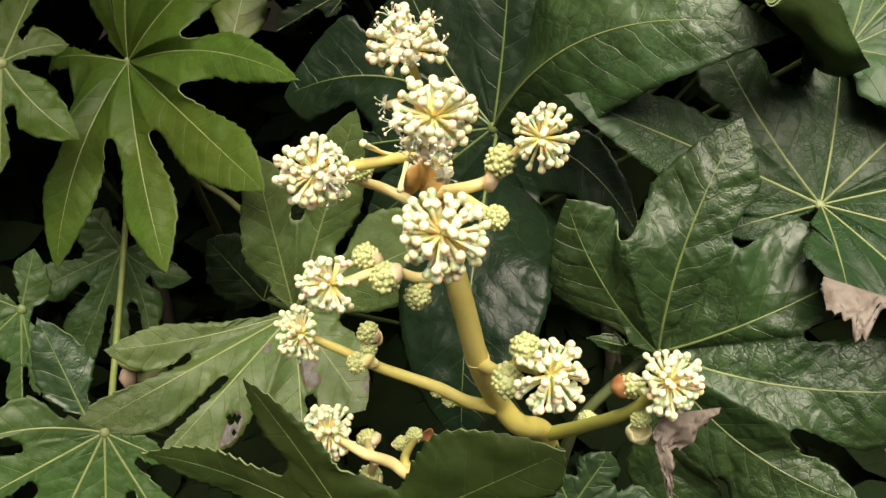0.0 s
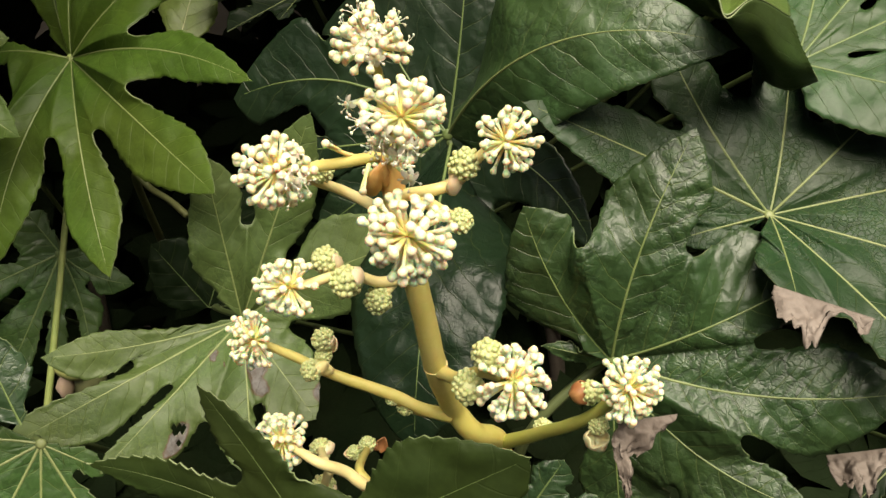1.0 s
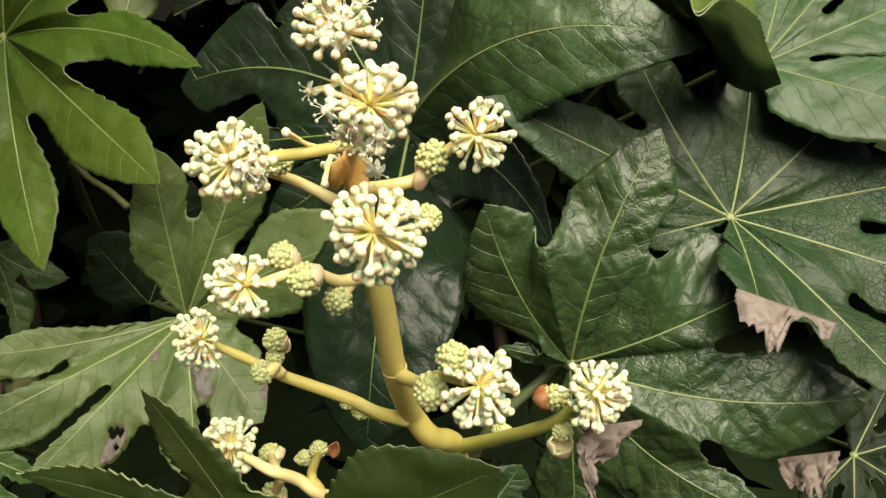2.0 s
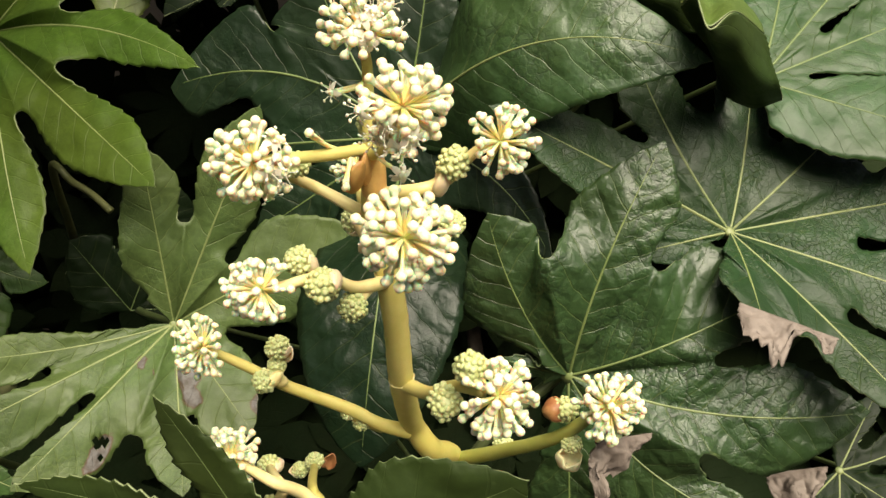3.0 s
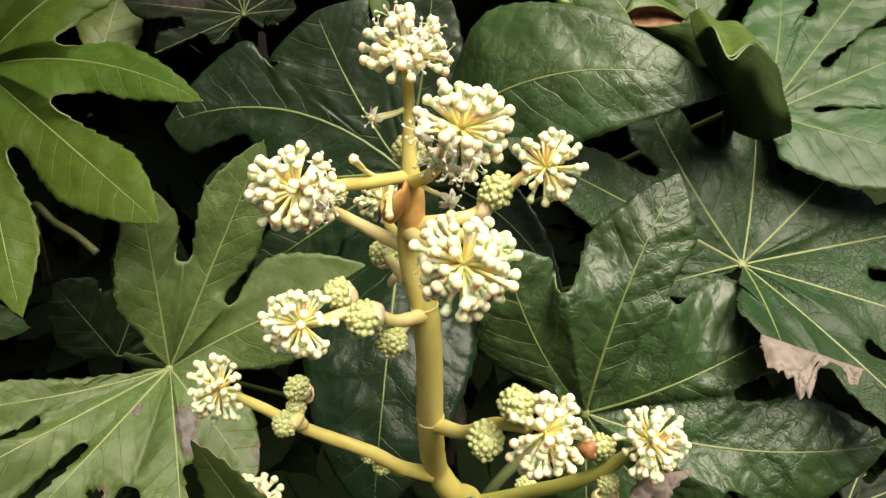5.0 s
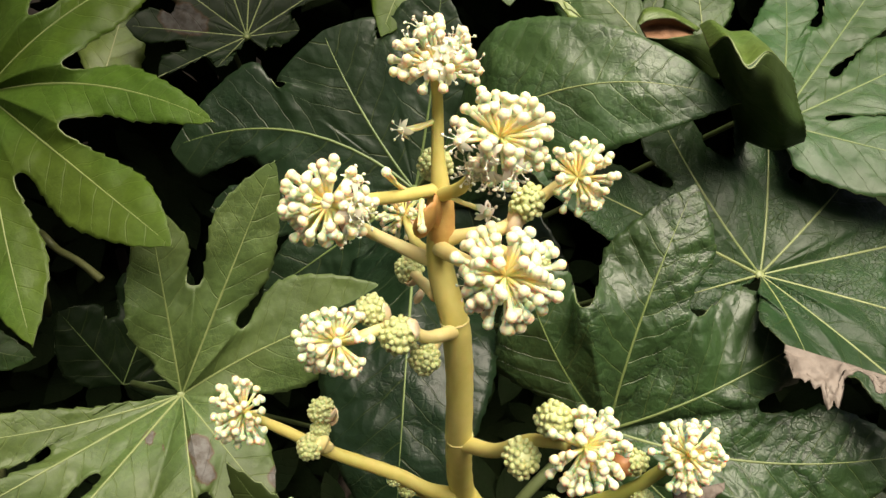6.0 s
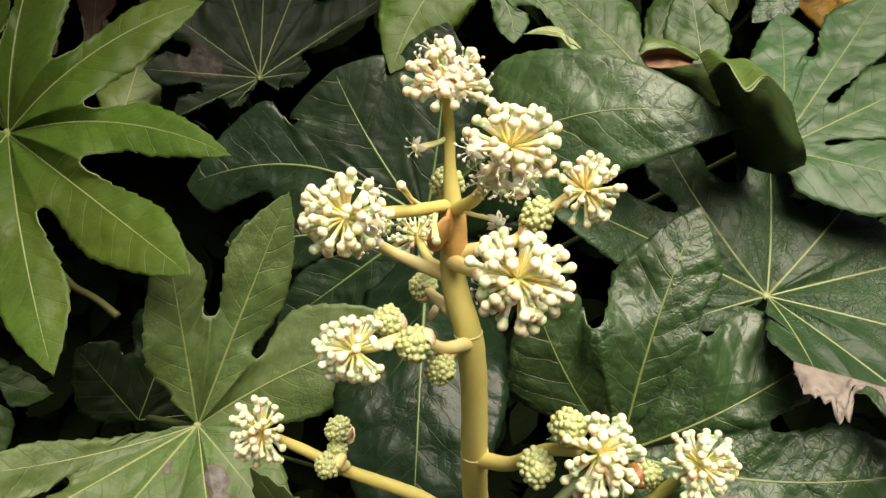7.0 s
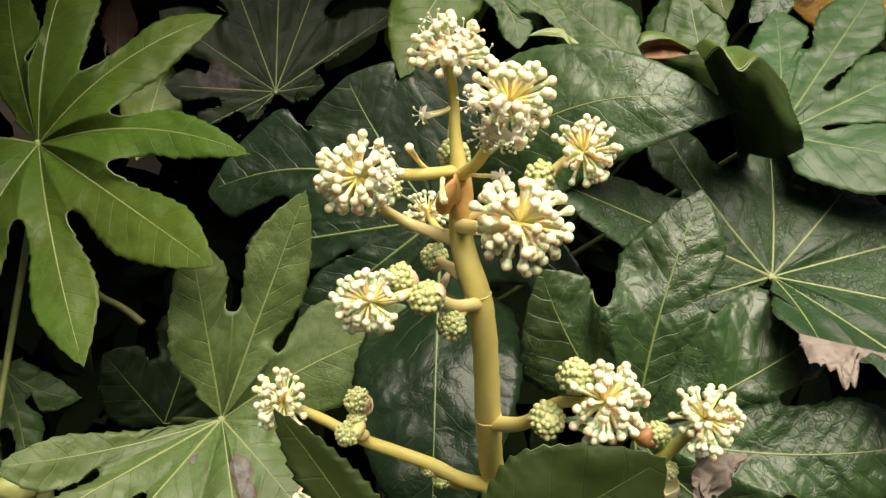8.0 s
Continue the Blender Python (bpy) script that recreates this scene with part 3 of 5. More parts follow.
# Lobe on the same hub, split off to take the lighter, lit colour.
leaf("broad dark green leaf lobe with a curved pale midrib",
     (0.032, 0.51, 0.895), (-0.355, -0.884, 0.305),
     [(24, 0.1825, 0.0455, 0.0680, 0.0299, -0.2, 0.0466)],
     [(80, 0.016, -0), (-20, 0.0184, 0)],
     mat=LEAF_BROAD, vein_mat=VEIN_OLIVE, vein=0.0011, seed=12, pucker=0.0013, cup=0.2, pleat=0.06, spread=9.0, slit=3.0)
# Hanging lobe of that leaf, split off to take its own shaded colour.
leaf("dark glossy blue-green leaf lobe hanging behind the flower stalk",
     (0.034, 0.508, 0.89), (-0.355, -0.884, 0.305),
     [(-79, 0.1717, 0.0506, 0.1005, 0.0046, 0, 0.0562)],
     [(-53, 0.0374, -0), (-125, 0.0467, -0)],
     mat=LEAF_WRINKLED_SHADED, vein_mat=VEIN_DULL, vein=0.0012, seed=71, pucker=0.0017, cup=0.15, spread=9.0, slit=3.0, blunt=2.3)
leaf("large puckered dark green leaf with pale midribs",
     (0.121, 0.374, 0.815), (-0.436, -0.873, 0.218),
     [(-183, 0.0393, 0.0075, 0.01, 0, 0, 0), (-234, 0.1024, 0.0397, 0.0193, 0.0051, 0, 0), (-277, 0.1368, 0.0307, -0.0159, 0.0043, 0, 0), (-324, 0.1250, 0.0420, -0.04, 0, 0, 0), (-352, 0.1561, 0.0426, -0.0196, -0.0065, -0.35, 0), (-380, 0.1257, 0.0403, 0.02, -0.0138, -0.25, 0), (-436, 0.1219, 0.0298, -0, 0, 0, 0)],
     [(-143, 0.0159, 0), (-203, 0.0166, 0.0111), (-251, 0.0732, 0.0255), (-292, 0.0780, 0.0022), (-337, 0.0774, -0.0033), (-370, 0.0772, 0.0199), (-413, 0.0759, 0.0111), (-456, 0.0525, -0)],
     mat=LEAF_DEEP, vein_mat=VEIN_LEAF, vein=0.001, seed=13, pucker=0.0011, spacing=0.013, cup=0.3, spread=0.9, slit=1.3, blunt=1.75,
     root=(0.0764, 0.42, 0.66), bend=(0.0849, 0.39, 0.7519), stalk=0.0034)
WITHERED_HOST = leaf("dark green leaf with pale radiating veins and a withered edge",
     (0.206, 0.403, 0.894), (0.05, -0.681, 0.731),
     [(-170, 0.0550, 0.0160, -0.0138, 0.0000, 0, 0), (-207, 0.1520, 0.0239, 0.0046, -0.0028, 0, 0), (-244, 0.1180, 0.0240, 0.0130, 0.0044, 0, 0), (-282, 0.1120, 0.0250, 0.0190, -0.0030, 0, 0), (-320, 0.0862, 0.0229, 0.0198, 0.0000, 0, 0), (-354, 0.1180, 0.0330, 0.0354, 0.0000, 0, 0), (-389, 0.1200, 0.0290, 0.0468, 0.0000, 0, 0), (-427, 0.1280, 0.0190, 0.0589, 0.0020, 0, 0), (-462, 0.0580, 0.0220, 0.0325, 0.0000, 0, 0)],
     [(-146, 0.0080, -0.0024), (-186, 0.0500, -0.0064), (-228, 0.0680, 0.0051), (-264, 0.0680, 0.0096), (-300, 0.0600, 0.0119), (-338, 0.0836, 0.0223), (-371, 0.0630, 0.0217), (-411, 0.0665, 0.0286), (-442, 0.0660, 0.0332), (-496, 0.0200, 0.0110)],
     mat=LEAF_RADIAL, vein_mat=VEIN, vein=0.001, seed=14, pucker=0.0008, pleat=0.02, cup=0.06, follow=1.0, blunt=1.75, withered=((-98, 0.062, 0.008, 0.6),))
leaf("olive green leaf with brown spots and an insect hole",
     (-0.102, 0.457, 0.785), (0.2, -0.8, 0.55),
     [(457, 0.104, 0.0225, 0.0424, 0, 0, 0), (426, 0.131, 0.0235, 0.0645, 0, 0, 0), (377, 0.128, 0.032, 0.0564, 0.006, 0, 0), (298, 0.0765, 0.024, 0.0366, 0, 0, 0), (266, 0.0945, 0.021, 0.0472, 0, 0, 0), (220, 0.12, 0.029, 0.0382, 0, 0, 0), (201, 0.1545, 0.0275, 0.0189, 0, 0, 0), (183, 0.1225, 0.0215, 0.0064, 0.004, 0, 0)],
     [(492, 0.022, 0.005), (441, 0.0596, 0.0272), (406, 0.0461, 0.0219), (345, 0.03, 0.0129), (271, 0.0534, 0.0267), (244, 0.0651, 0.0325), (216, 0.0584, 0.0169), (195, 0.0718, 0.0043), (174, 0.014, 0.001)],
     mat=LEAF_OLIVE, vein_mat=VEIN_OLIVE, vein=0.0009, seed=15, pucker=0.0006, pleat=0.02, cup=0.06, follow=1.0, spread=9.0, slit=1.15, withered=((-83, 0.031, 0.0065, 1.3), (-84, 0.043, 0.0055, 1.2), (-126, 0.081, 0.0048, 2.5), (-137, 0.029, 0.0035, 1), (-120, 0.0575, 0.0022, 1), (-122, 0.0314, 0.0022, 1), (-50, 0.07, 0.007, 1.3)), holes=((-127, 0.0755, 0.0034), (-124, 0.083, 0.002)))
leaf("dark green leaf edge with small teeth close in front",
     (-0.0292, 0.2092, 0.8556), (-0.301, -0.932, 0.201),
     [(-189, 0.0974, 0.0104, 0, -0.0074, 0, 0), (-231, 0.0774, 0.0107, 0, -0.0017, 0, 0), (-320, 0.0925, 0.0245, 0, 0.0007, 0, 0), (-352, 0.0626, 0.0149, 0, 0, 0, 0)],
     [(-165, 0.0395, 0), (-216, 0.0396, -0), (-290, 0.0307, 0), (-332, 0.0503, 0), (-407, 0.0207, 0)],
     mat=LEAF_NEAR, vein_mat=VEIN_DULL, vein=0.0003, seed=16, pucker=0.0004, teeth=0.0019, pitch=0.0046, cup=0.05, root=(0.0, 0.42, 0.6), bend=(-0.02, 0.24, 0.8))
leaf("bright green lobed leaf at the edge of the shrub",
     (-0.2581, 0.4705, 0.9549), (0.22, -0.849, 0.48),
     [(60, 0.0554, 0.0154, -0, 0, 0, 0), (11, 0.0391, 0.0143, 0, 0.0029, 0, 0), (-53, 0.0612, 0.0167, 0, -0.0039, 0, 0), (-99, 0.0653, 0.017, 0, 0, 0, 0), (-144, 0.043, 0.0154, 0, 0, 0, 0)],
     [(94, 0.0172, -0), (50, 0.0189, 0), (-5, 0.0061, 0), (-90, 0.0257, -0), (-121, 0.0248, -0), (-161, 0.0143, -0)],
     mat=LEAF_BRIGHT, vein_mat=VEIN_OLIVE, seed=17, pucker=0.0005)
leaf("mid green leaf with thin yellow veins low in the shrub",
     (-0.2049, 0.369, 0.7598), (0.22, -0.849, 0.48),
     [(325, 0.0417, 0.0105, 0, 0, 0, 0), (292, 0.0805, 0.0192, -0, 0, 0, 0), (263, 0.0771, 0.0214, 0, 0, 0, 0), (237, 0.0858, 0.0217, 0, 0, 0, 0), (200, 0.0866, 0.0197, 0, 0, 0, 0), (175, 0.079, 0.0214, 0, -0.006, 0, 0)],
     [(352, 0.0096, 0), (307, 0.025, 0), (284, 0.0392, 0), (242, 0.0482, 0), (208, 0.0485, 0), (180, 0.0459, 0), (143, 0.0235, 0)],
     mat=LEAF_MID, vein_mat=VEIN, vein=0.001, seed=18, pucker=0.0006, root=(-0.22, 0.7, 0.35), bend=(-0.2, 0.46, 0.66))
leaf("dull green leaf in shade below the bright leaf",
     (-0.2516, 0.5494, 0.7792), (0.22, -0.849, 0.48),
     [(-31, 0.0567, 0.014, -0, -0.0058, 0, 0), (-81, 0.0732, 0.017, 0, 0.0033, 0, 0), (-101, 0.0872, 0.0143, -0, 0, 0, 0), (-119, 0.0998, 0.0231, -0, 0.0005, 0, 0), (-161, 0.0718, 0.025, -0, 0, 0, 0), (-240, 0.0385, 0.0227, -0, 0, 0, 0)],
     [(13, 0.0151, 0), (-57, 0.0292, 0), (-89, 0.0414, 0), (-108, 0.0437, -0), (-141, 0.0366, 0), (-181, 0.0294, 0), (-264, 0.0189, -0)],
     mat=LEAF_MID, vein_mat=VEIN_DULL, seed=19, pucker=0.0006)
leaf("narrow lobed dull green leaf in shade",
     (-0.2819, 0.4499, 0.7934), (0.22, -0.849, 0.48),
     [(431, 0.0414, 0.0147, -0, 0, 0, 0), (273, 0.0588, 0.0106, -0, 0, 0, 0), (262, 0.0745, 0.0129, 0, 0, 0, 0), (217, 0.0478, 0.0151, -0, 0, 0, 0), (148, 0.0441, 0.015, -0, 0, 0, 0)],
     [(459, 0.0091, -0), (314, 0.0075, -0), (264, 0.0385, 0), (246, 0.0359, -0), (203, 0.0177, -0), (124, 0.0143, -0)],
     bend=(-0.310, 0.539, 0.750), mat=LEAF_MID, vein_mat=VEIN_DULL, seed=20, pucker=0.0006)
leaf("small upright blue-green leaf with a pointed tip",
     (-0.1955, 0.339, 0.8015), (0.22, -0.849, 0.48),
     [(106, 0.0588, 0.0162, -0, 0, 0, 0)],
     [(159, 0.0117, -0), (60, 0.0076, -0)],
     stalk=0, mat=LEAF_DARK, vein_mat=VEIN_DULL, vein=0.0008, seed=21, pucker=0.0006)
leaf("glossy mid green leaf with shining lobes",
     (0.2199, 0.445, 0.9679), (-0.25, -0.5, 0.83),
     [(92, 0.125, 0.026, 0, -0.003, 0, 0), (69, 0.17, 0.028, 0, 0, 0, 0), (43, 0.14, 0.030, 0, 0, 0, 0), (-6, 0.12, 0.034, 0, 0, 0, 0)],
     [(125, 0.03, 0), (80, 0.085, 0), (59, 0.052, 0), (22, 0.027, 0), (-70, 0.02, 0)],
     mat=LEAF_SHEEN, vein_mat=VEIN_DULL, vein=0.001, seed=22, pucker=0.0005, pleat=0.03, cup=0.08, spread=6.0, slit=1.5)
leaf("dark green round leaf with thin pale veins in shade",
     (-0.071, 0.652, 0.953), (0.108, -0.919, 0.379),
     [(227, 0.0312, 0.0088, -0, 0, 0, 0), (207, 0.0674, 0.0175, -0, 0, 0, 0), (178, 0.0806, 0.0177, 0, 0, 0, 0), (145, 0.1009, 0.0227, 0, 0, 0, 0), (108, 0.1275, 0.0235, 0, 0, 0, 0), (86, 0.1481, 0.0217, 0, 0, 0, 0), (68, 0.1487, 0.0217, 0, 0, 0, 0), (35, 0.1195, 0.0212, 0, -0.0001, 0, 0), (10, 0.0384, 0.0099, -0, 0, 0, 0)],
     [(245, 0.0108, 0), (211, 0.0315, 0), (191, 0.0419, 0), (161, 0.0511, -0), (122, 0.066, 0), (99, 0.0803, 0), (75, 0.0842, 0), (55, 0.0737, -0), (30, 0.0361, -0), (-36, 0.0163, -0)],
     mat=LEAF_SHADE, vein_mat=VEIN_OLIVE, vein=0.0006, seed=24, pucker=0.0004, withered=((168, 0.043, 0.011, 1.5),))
leaf("pale yellow-green young leaf half hidden",
     (-0.1716, 0.635, 0.9013), (0.107, -0.766, 0.634),
     [(74, 0.094, 0.0242, 0, 0, 0, 0)],
     [(109, 0.0207, -0), (36, 0.0194, 0)],
     stalk=0, mat=LEAF_PALE, vein_mat=VEIN_PALE, vein=0.0008, seed=25, pucker=0.0004)
leaf("bright green toothed leaf tip hanging down",
     (0.0653, 0.5839, 1.0633), (-0.184, -0.847, 0.498),
     [(-116, 0.1084, 0.0285, -0, -0.0081, 0, 0)],
     [(-76, 0.0276, -0), (-159, 0.0259, -0)],
     mat=LEAF_BRIGHT, vein_mat=VEIN, vein=0.0009, seed=26, pucker=0.0008)
leaf("mid green pointed leaf above the large leaf",
     (0.0728, 0.6233, 1.0448), (-0.18, -0.838, 0.516),
     [(-33, 0.0872, 0.0156, 0, 0.0084, 0, 0), (-59, 0.0634, 0.0171, 0, 0.0084, 0, 0)],
     [(5, 0.0242, 0), (-39, 0.0421, -0), (-80, 0.0177, -0)],
     mat=LEAF_MID, vein_mat=VEIN, vein=0.0008, seed=27, pucker=0.0008)
leaf("quilted green leaf with a pale midrib",
     (0.1875, 0.5567, 0.9849), (-0.32, -0.754, 0.573),
     [(143, 0.111, 0.0321, 0, -0.0042, 0, 0)],
     [(191, 0.0248, 0), (102, 0.0284, -0)],
     mat=LEAF_MID, vein_mat=VEIN, vein=0.0008, seed=28, pucker=0.0008)
leaf("upright grey-green leaf with a pale midrib",
     (0.2122, 0.5205, 0.9825), (-0.362, -0.73, 0.579),
     [(106, 0.0928, 0.023, 0, 0, 0, 0)],
     [(144, 0.0193, -0), (71, 0.0204, 0)],
     mat=LEAF_MID, vein_mat=VEIN_OLIVE, vein=0.0008, seed=29, pucker=0.0006)
leaf("dark green leaf tip at the top of the shrub",
     (0.2173, 0.632, 0.9881), (-0.317, -0.763, 0.563),
     [(74, 0.0878, 0.0178, 0, 0, 0, 0)],
     [(104, 0.019, -0), (41, 0.0173, -0)],
     mat=LEAF_MID, vein_mat=VEIN_DULL, seed=30)
leaf("light green leaf tip at the top of the shrub",
     (0.2228, 0.5872, 1.084), (-0.363, -0.796, 0.484),
     [(-68, 0.0686, 0.0191, -0, 0, 0, 0)],
     [(-28, 0.016, -0), (-107, 0.0168, -0)],
     mat=LEAF_BRIGHT, vein_mat=VEIN, seed=31)
leaf("small curled pale green leaf edge",
     (0.1194, 0.5122, 1.0061), (-0.27, -0.784, 0.559),
     [(170, 0.0375, 0.004, -0, -0.0077, 0, 0)],
     [(192, 0.007, 0), (150, 0.0073, 0)],
     stalk=0, mat=LEAF_PALE, vein_mat=VEIN_PALE, vein=0.0003, seed=33, teeth=0.0, blunt=2.4)
leaf("grey-green leaf curling at the top of the shrub",
     (0.3069, 0.5843, 1.0604), (-0.434, -0.744, 0.508),
     [(-128, 0.0503, 0.0162, 0, 0, 0, 0)],
     [(-87, 0.014, -0), (-179, 0.0119, 0)],
     mat=LEAF_DARK, vein_mat=VEIN_DULL, vein=0.0006, seed=41)
leaf("dead brown leaf in the depth of the shrub",
     (-0.2026, 0.7536, 0.9569), (0.125, -0.807, 0.578),
     [(85, 0.0745, 0.0161, 0, 0, 0, 0)],
     [(116, 0.0148, 0), (55, 0.0156, -0)],
     stalk=0, mat=LEAF_DEAD, vein_mat=VEIN_DULL, vein=0.0006, seed=42)
leaf("orange autumn leaf behind the shrub",
     (0.4809, 0.66, 1.0523), (-0.45, -0.75, 0.48),
     [(182, 0.116, 0.042, 0, 0, 0, 0)],
     [(225, 0.036, 0), (138, 0.032, 0)],
     stalk=0, mat=LEAF_ORANGE, vein_mat=VEIN_PALE, seed=35)
leaf("orange-brown dying leaf behind the shrub",
     (0.3583, 0.5967, 1.0433), (-0.461, -0.717, 0.523),
     [(-115, 0.0334, 0.0062, -0, 0, 0, 0)],
     [(-88, 0.0075, 0), (-147, 0.0063, 0)],
     stalk=0, mat=LEAF_ORANGE, vein_mat=VEIN_PALE, seed=36)
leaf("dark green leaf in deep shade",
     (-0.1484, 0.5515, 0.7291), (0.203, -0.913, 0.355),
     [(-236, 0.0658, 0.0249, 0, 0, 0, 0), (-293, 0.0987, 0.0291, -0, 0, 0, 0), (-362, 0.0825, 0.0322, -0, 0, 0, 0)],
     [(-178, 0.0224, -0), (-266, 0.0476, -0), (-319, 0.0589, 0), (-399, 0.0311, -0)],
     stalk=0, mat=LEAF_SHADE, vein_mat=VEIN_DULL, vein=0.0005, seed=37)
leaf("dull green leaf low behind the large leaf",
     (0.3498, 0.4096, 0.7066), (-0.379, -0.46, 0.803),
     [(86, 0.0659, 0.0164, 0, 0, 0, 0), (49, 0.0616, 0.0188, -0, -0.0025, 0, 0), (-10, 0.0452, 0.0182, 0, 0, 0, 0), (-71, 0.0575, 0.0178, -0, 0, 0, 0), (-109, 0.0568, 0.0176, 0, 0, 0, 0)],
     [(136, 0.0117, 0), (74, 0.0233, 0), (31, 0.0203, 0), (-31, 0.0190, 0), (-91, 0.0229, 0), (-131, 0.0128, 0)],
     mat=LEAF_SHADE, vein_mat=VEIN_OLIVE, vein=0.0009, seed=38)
leaf("dark green leaf below the flower stalk",
     (0.0714, 0.3293, 0.7387), (-0.101, -0.909, 0.404),
     [(115, 0.0428, 0.0149, -0, 0, 0, 0), (60, 0.0405, 0.015, 0, 0, 0, 0), (5, 0.0503, 0.0154, 0, 0, 0, 0)],
     [(162, 0.0171, 0), (93, 0.0202, -0), (33, 0.0289, 0), (-36, 0.0205, -0)],
     mat=LEAF_DARK, vein_mat=VEIN_DULL, vein=0.001, seed=39)


# ---- leaves that fold or roll ----
def spline_at(row, x):
    """A point on the Catmull-Rom line through a row of points, x from 0 to 1."""
    q = x * (len(row) - 1)
    i = min(int(q), len(row) - 2)
    t = q - i
    b, c = row[i], row[i + 1]
    a = row[i - 1] if i else 2 * b - c
    d = row[i + 2] if i + 2 < len(row) else 2 * c - b
    return 0.5 * (2 * b + (c - a) * t + (2 * a - 5 * b + 4 * c - d) * t * t + (3 * b - a - 3 * c + d) * t ** 3)


def bent_sheet(name, net, mat, parent, seed, teeth=0.0, label="", n=44, m=30, wither=None, crumple=0.0007):
    """A curved piece of leaf spread over a small net of points, with toothed free edges and its own thickness."""
    base = Vector(parent.location)
    net = [[Vector(p) - base for p in row] for row in net]
    verts, faces, uvs, dry = [], [], [], []
    for k in range(m + 1):
        t = k / m
        row = [spline_at(list(col), t) for col in zip(*net)]
        for i in range(n + 1):
            x = i / n
            p = spline_at(row, x)
            out = (row[-1] - row[0]).normalized() * (1 if x > 0.5 else -1)
            rim = max(0.0, 1 - min(x, 1 - x) * n)
            p = p + out * rim * teeth * ((t * 15 + seed) % 1.0) + Vector((0, -1, 0.3)) * crumple * noise.noise(p * 110 + Vector((seed, 0, 0)))
            verts.append(p)
            uvs.append((t * 0.06 + 0.01, (x - 0.5) * 0.07))
            dry.append(0.0 if wither is None else max(0.0, 1 - 0.5 * math.hypot((x - wither[0]) / wither[2], (t - wither[1]) / wither[3])))
    for k in range(m):
        for i in range(n):
            o = k * (n + 1) + i
            faces.append((o, o + n + 1, o + n + 2, o + 1))
    ob = mesh_object(name, verts, faces, mat, parent, label)
    ob.data.materials.append(LEAF_EDGE)
    layer = ob.data.uv_layers.new(name="metric")
    layer.data.foreach_set("uv", [c for loop in ob.data.loops for c in uvs[loop.vertex_index]])
    if wither:
        att = ob.data.attributes.new("wither", "FLOAT", "POINT")
        att.data.foreach_set("value", dry)
    thick = ob.modifiers.new("thickness", "SOLIDIFY")
    thick.thickness, thick.offset, thick.material_offset_rim = 0.0007, 0.0, 1
    return ob


folded = thing("leaf", (0.19, 0.42, 0.97), "dark green leaf folded over so that its underside faces out", "leaf", "leaves of the shrub")
bent_sheet("blade", [
    [(0.1489, 0.4130, 1.0106), (0.1477, 0.3970, 1.0188), (0.1465, 0.3730, 1.0103), (0.1625, 0.3850, 1.0158), (0.1912, 0.4050, 1.0025)],
    [(0.1680, 0.4300, 0.9957), (0.1716, 0.4250, 0.9967), (0.1642, 0.3970, 0.9954), (0.1708, 0.3880, 1.0015), (0.2000, 0.4070, 0.9893)],
    [(0.1930, 0.4550, 0.9779), (0.1928, 0.4450, 0.9766), (0.1913, 0.4300, 0.9749), (0.1862, 0.4000, 0.9821), (0.2120, 0.4110, 0.9752)],
    [(0.2092, 0.4650, 0.9558), (0.2071, 0.4520, 0.9555), (0.2076, 0.4380, 0.9563), (0.2149, 0.4300, 0.9572), (0.2243, 0.4250, 0.9641)]],
    LEAF_UNDER, folded, 0.3, 0.0012)
bent_sheet("fold", [
    [(0.1475, 0.4112, 1.0112), (0.1470, 0.3965, 1.0194), (0.1470, 0.3760, 1.0107), (0.1630, 0.3860, 1.0162), (0.1914, 0.4058, 1.0030)],
    [(0.1540, 0.4290, 1.0135), (0.1535, 0.4145, 1.0200), (0.1560, 0.3980, 1.0140), (0.1690, 0.4020, 1.0170), (0.1965, 0.4200, 1.0040)],
    [(0.1640, 0.4550, 1.0155), (0.1640, 0.4440, 1.0200), (0.1680, 0.4320, 1.0170), (0.1790, 0.4300, 1.0175), (0.2040, 0.4450, 1.0050)]],
    LEAF_YOUNG, folded, 0.7, 0.0, "yellow-green upper side of the fold")

curled = thing("leaf", (0.15, 0.45, 1.0), "curled dark green leaf with bright rolled rim and brown dry patch", "leaf", "leaves of the shrub")
bent_sheet("rolled_rim", [
    [(0.1270, 0.4520, 1.0156), (0.1320, 0.4550, 1.0216), (0.1456, 0.4550, 1.0213), (0.1677, 0.4600, 1.0133)],
    [(0.1247, 0.4460, 1.0152), (0.1293, 0.4480, 1.0204), (0.1426, 0.4480, 1.0206), (0.1647, 0.4550, 1.0132)],
    [(0.1246, 0.4440, 1.0142), (0.1294, 0.4440, 1.0172), (0.1428, 0.4450, 1.0188), (0.1618, 0.4520, 1.0127)]],
    LEAF_YOUNG, curled, 0.2, 0.0, "bright green rolled rim", 30, 12, None, 0.0004)
bent_sheet("dry_patch", [
    [(0.1258, 0.4460, 1.0147), (0.1309, 0.4460, 1.0174), (0.1433, 0.4460, 1.0191), (0.1610, 0.4520, 1.0133)],
    [(0.1300, 0.4520, 1.0108), (0.1370, 0.4530, 1.0134), (0.1480, 0.4530, 1.0146), (0.1632, 0.4580, 1.0114)],
    [(0.1311, 0.4470, 1.0079), (0.1386, 0.4460, 1.0079), (0.1473, 0.4470, 1.0091), (0.1601, 0.4520, 1.0108)]],
    DRY_RUST, curled, 0.5, 0.0, "rust-brown dry patch", 30, 16, None, 0.0022)
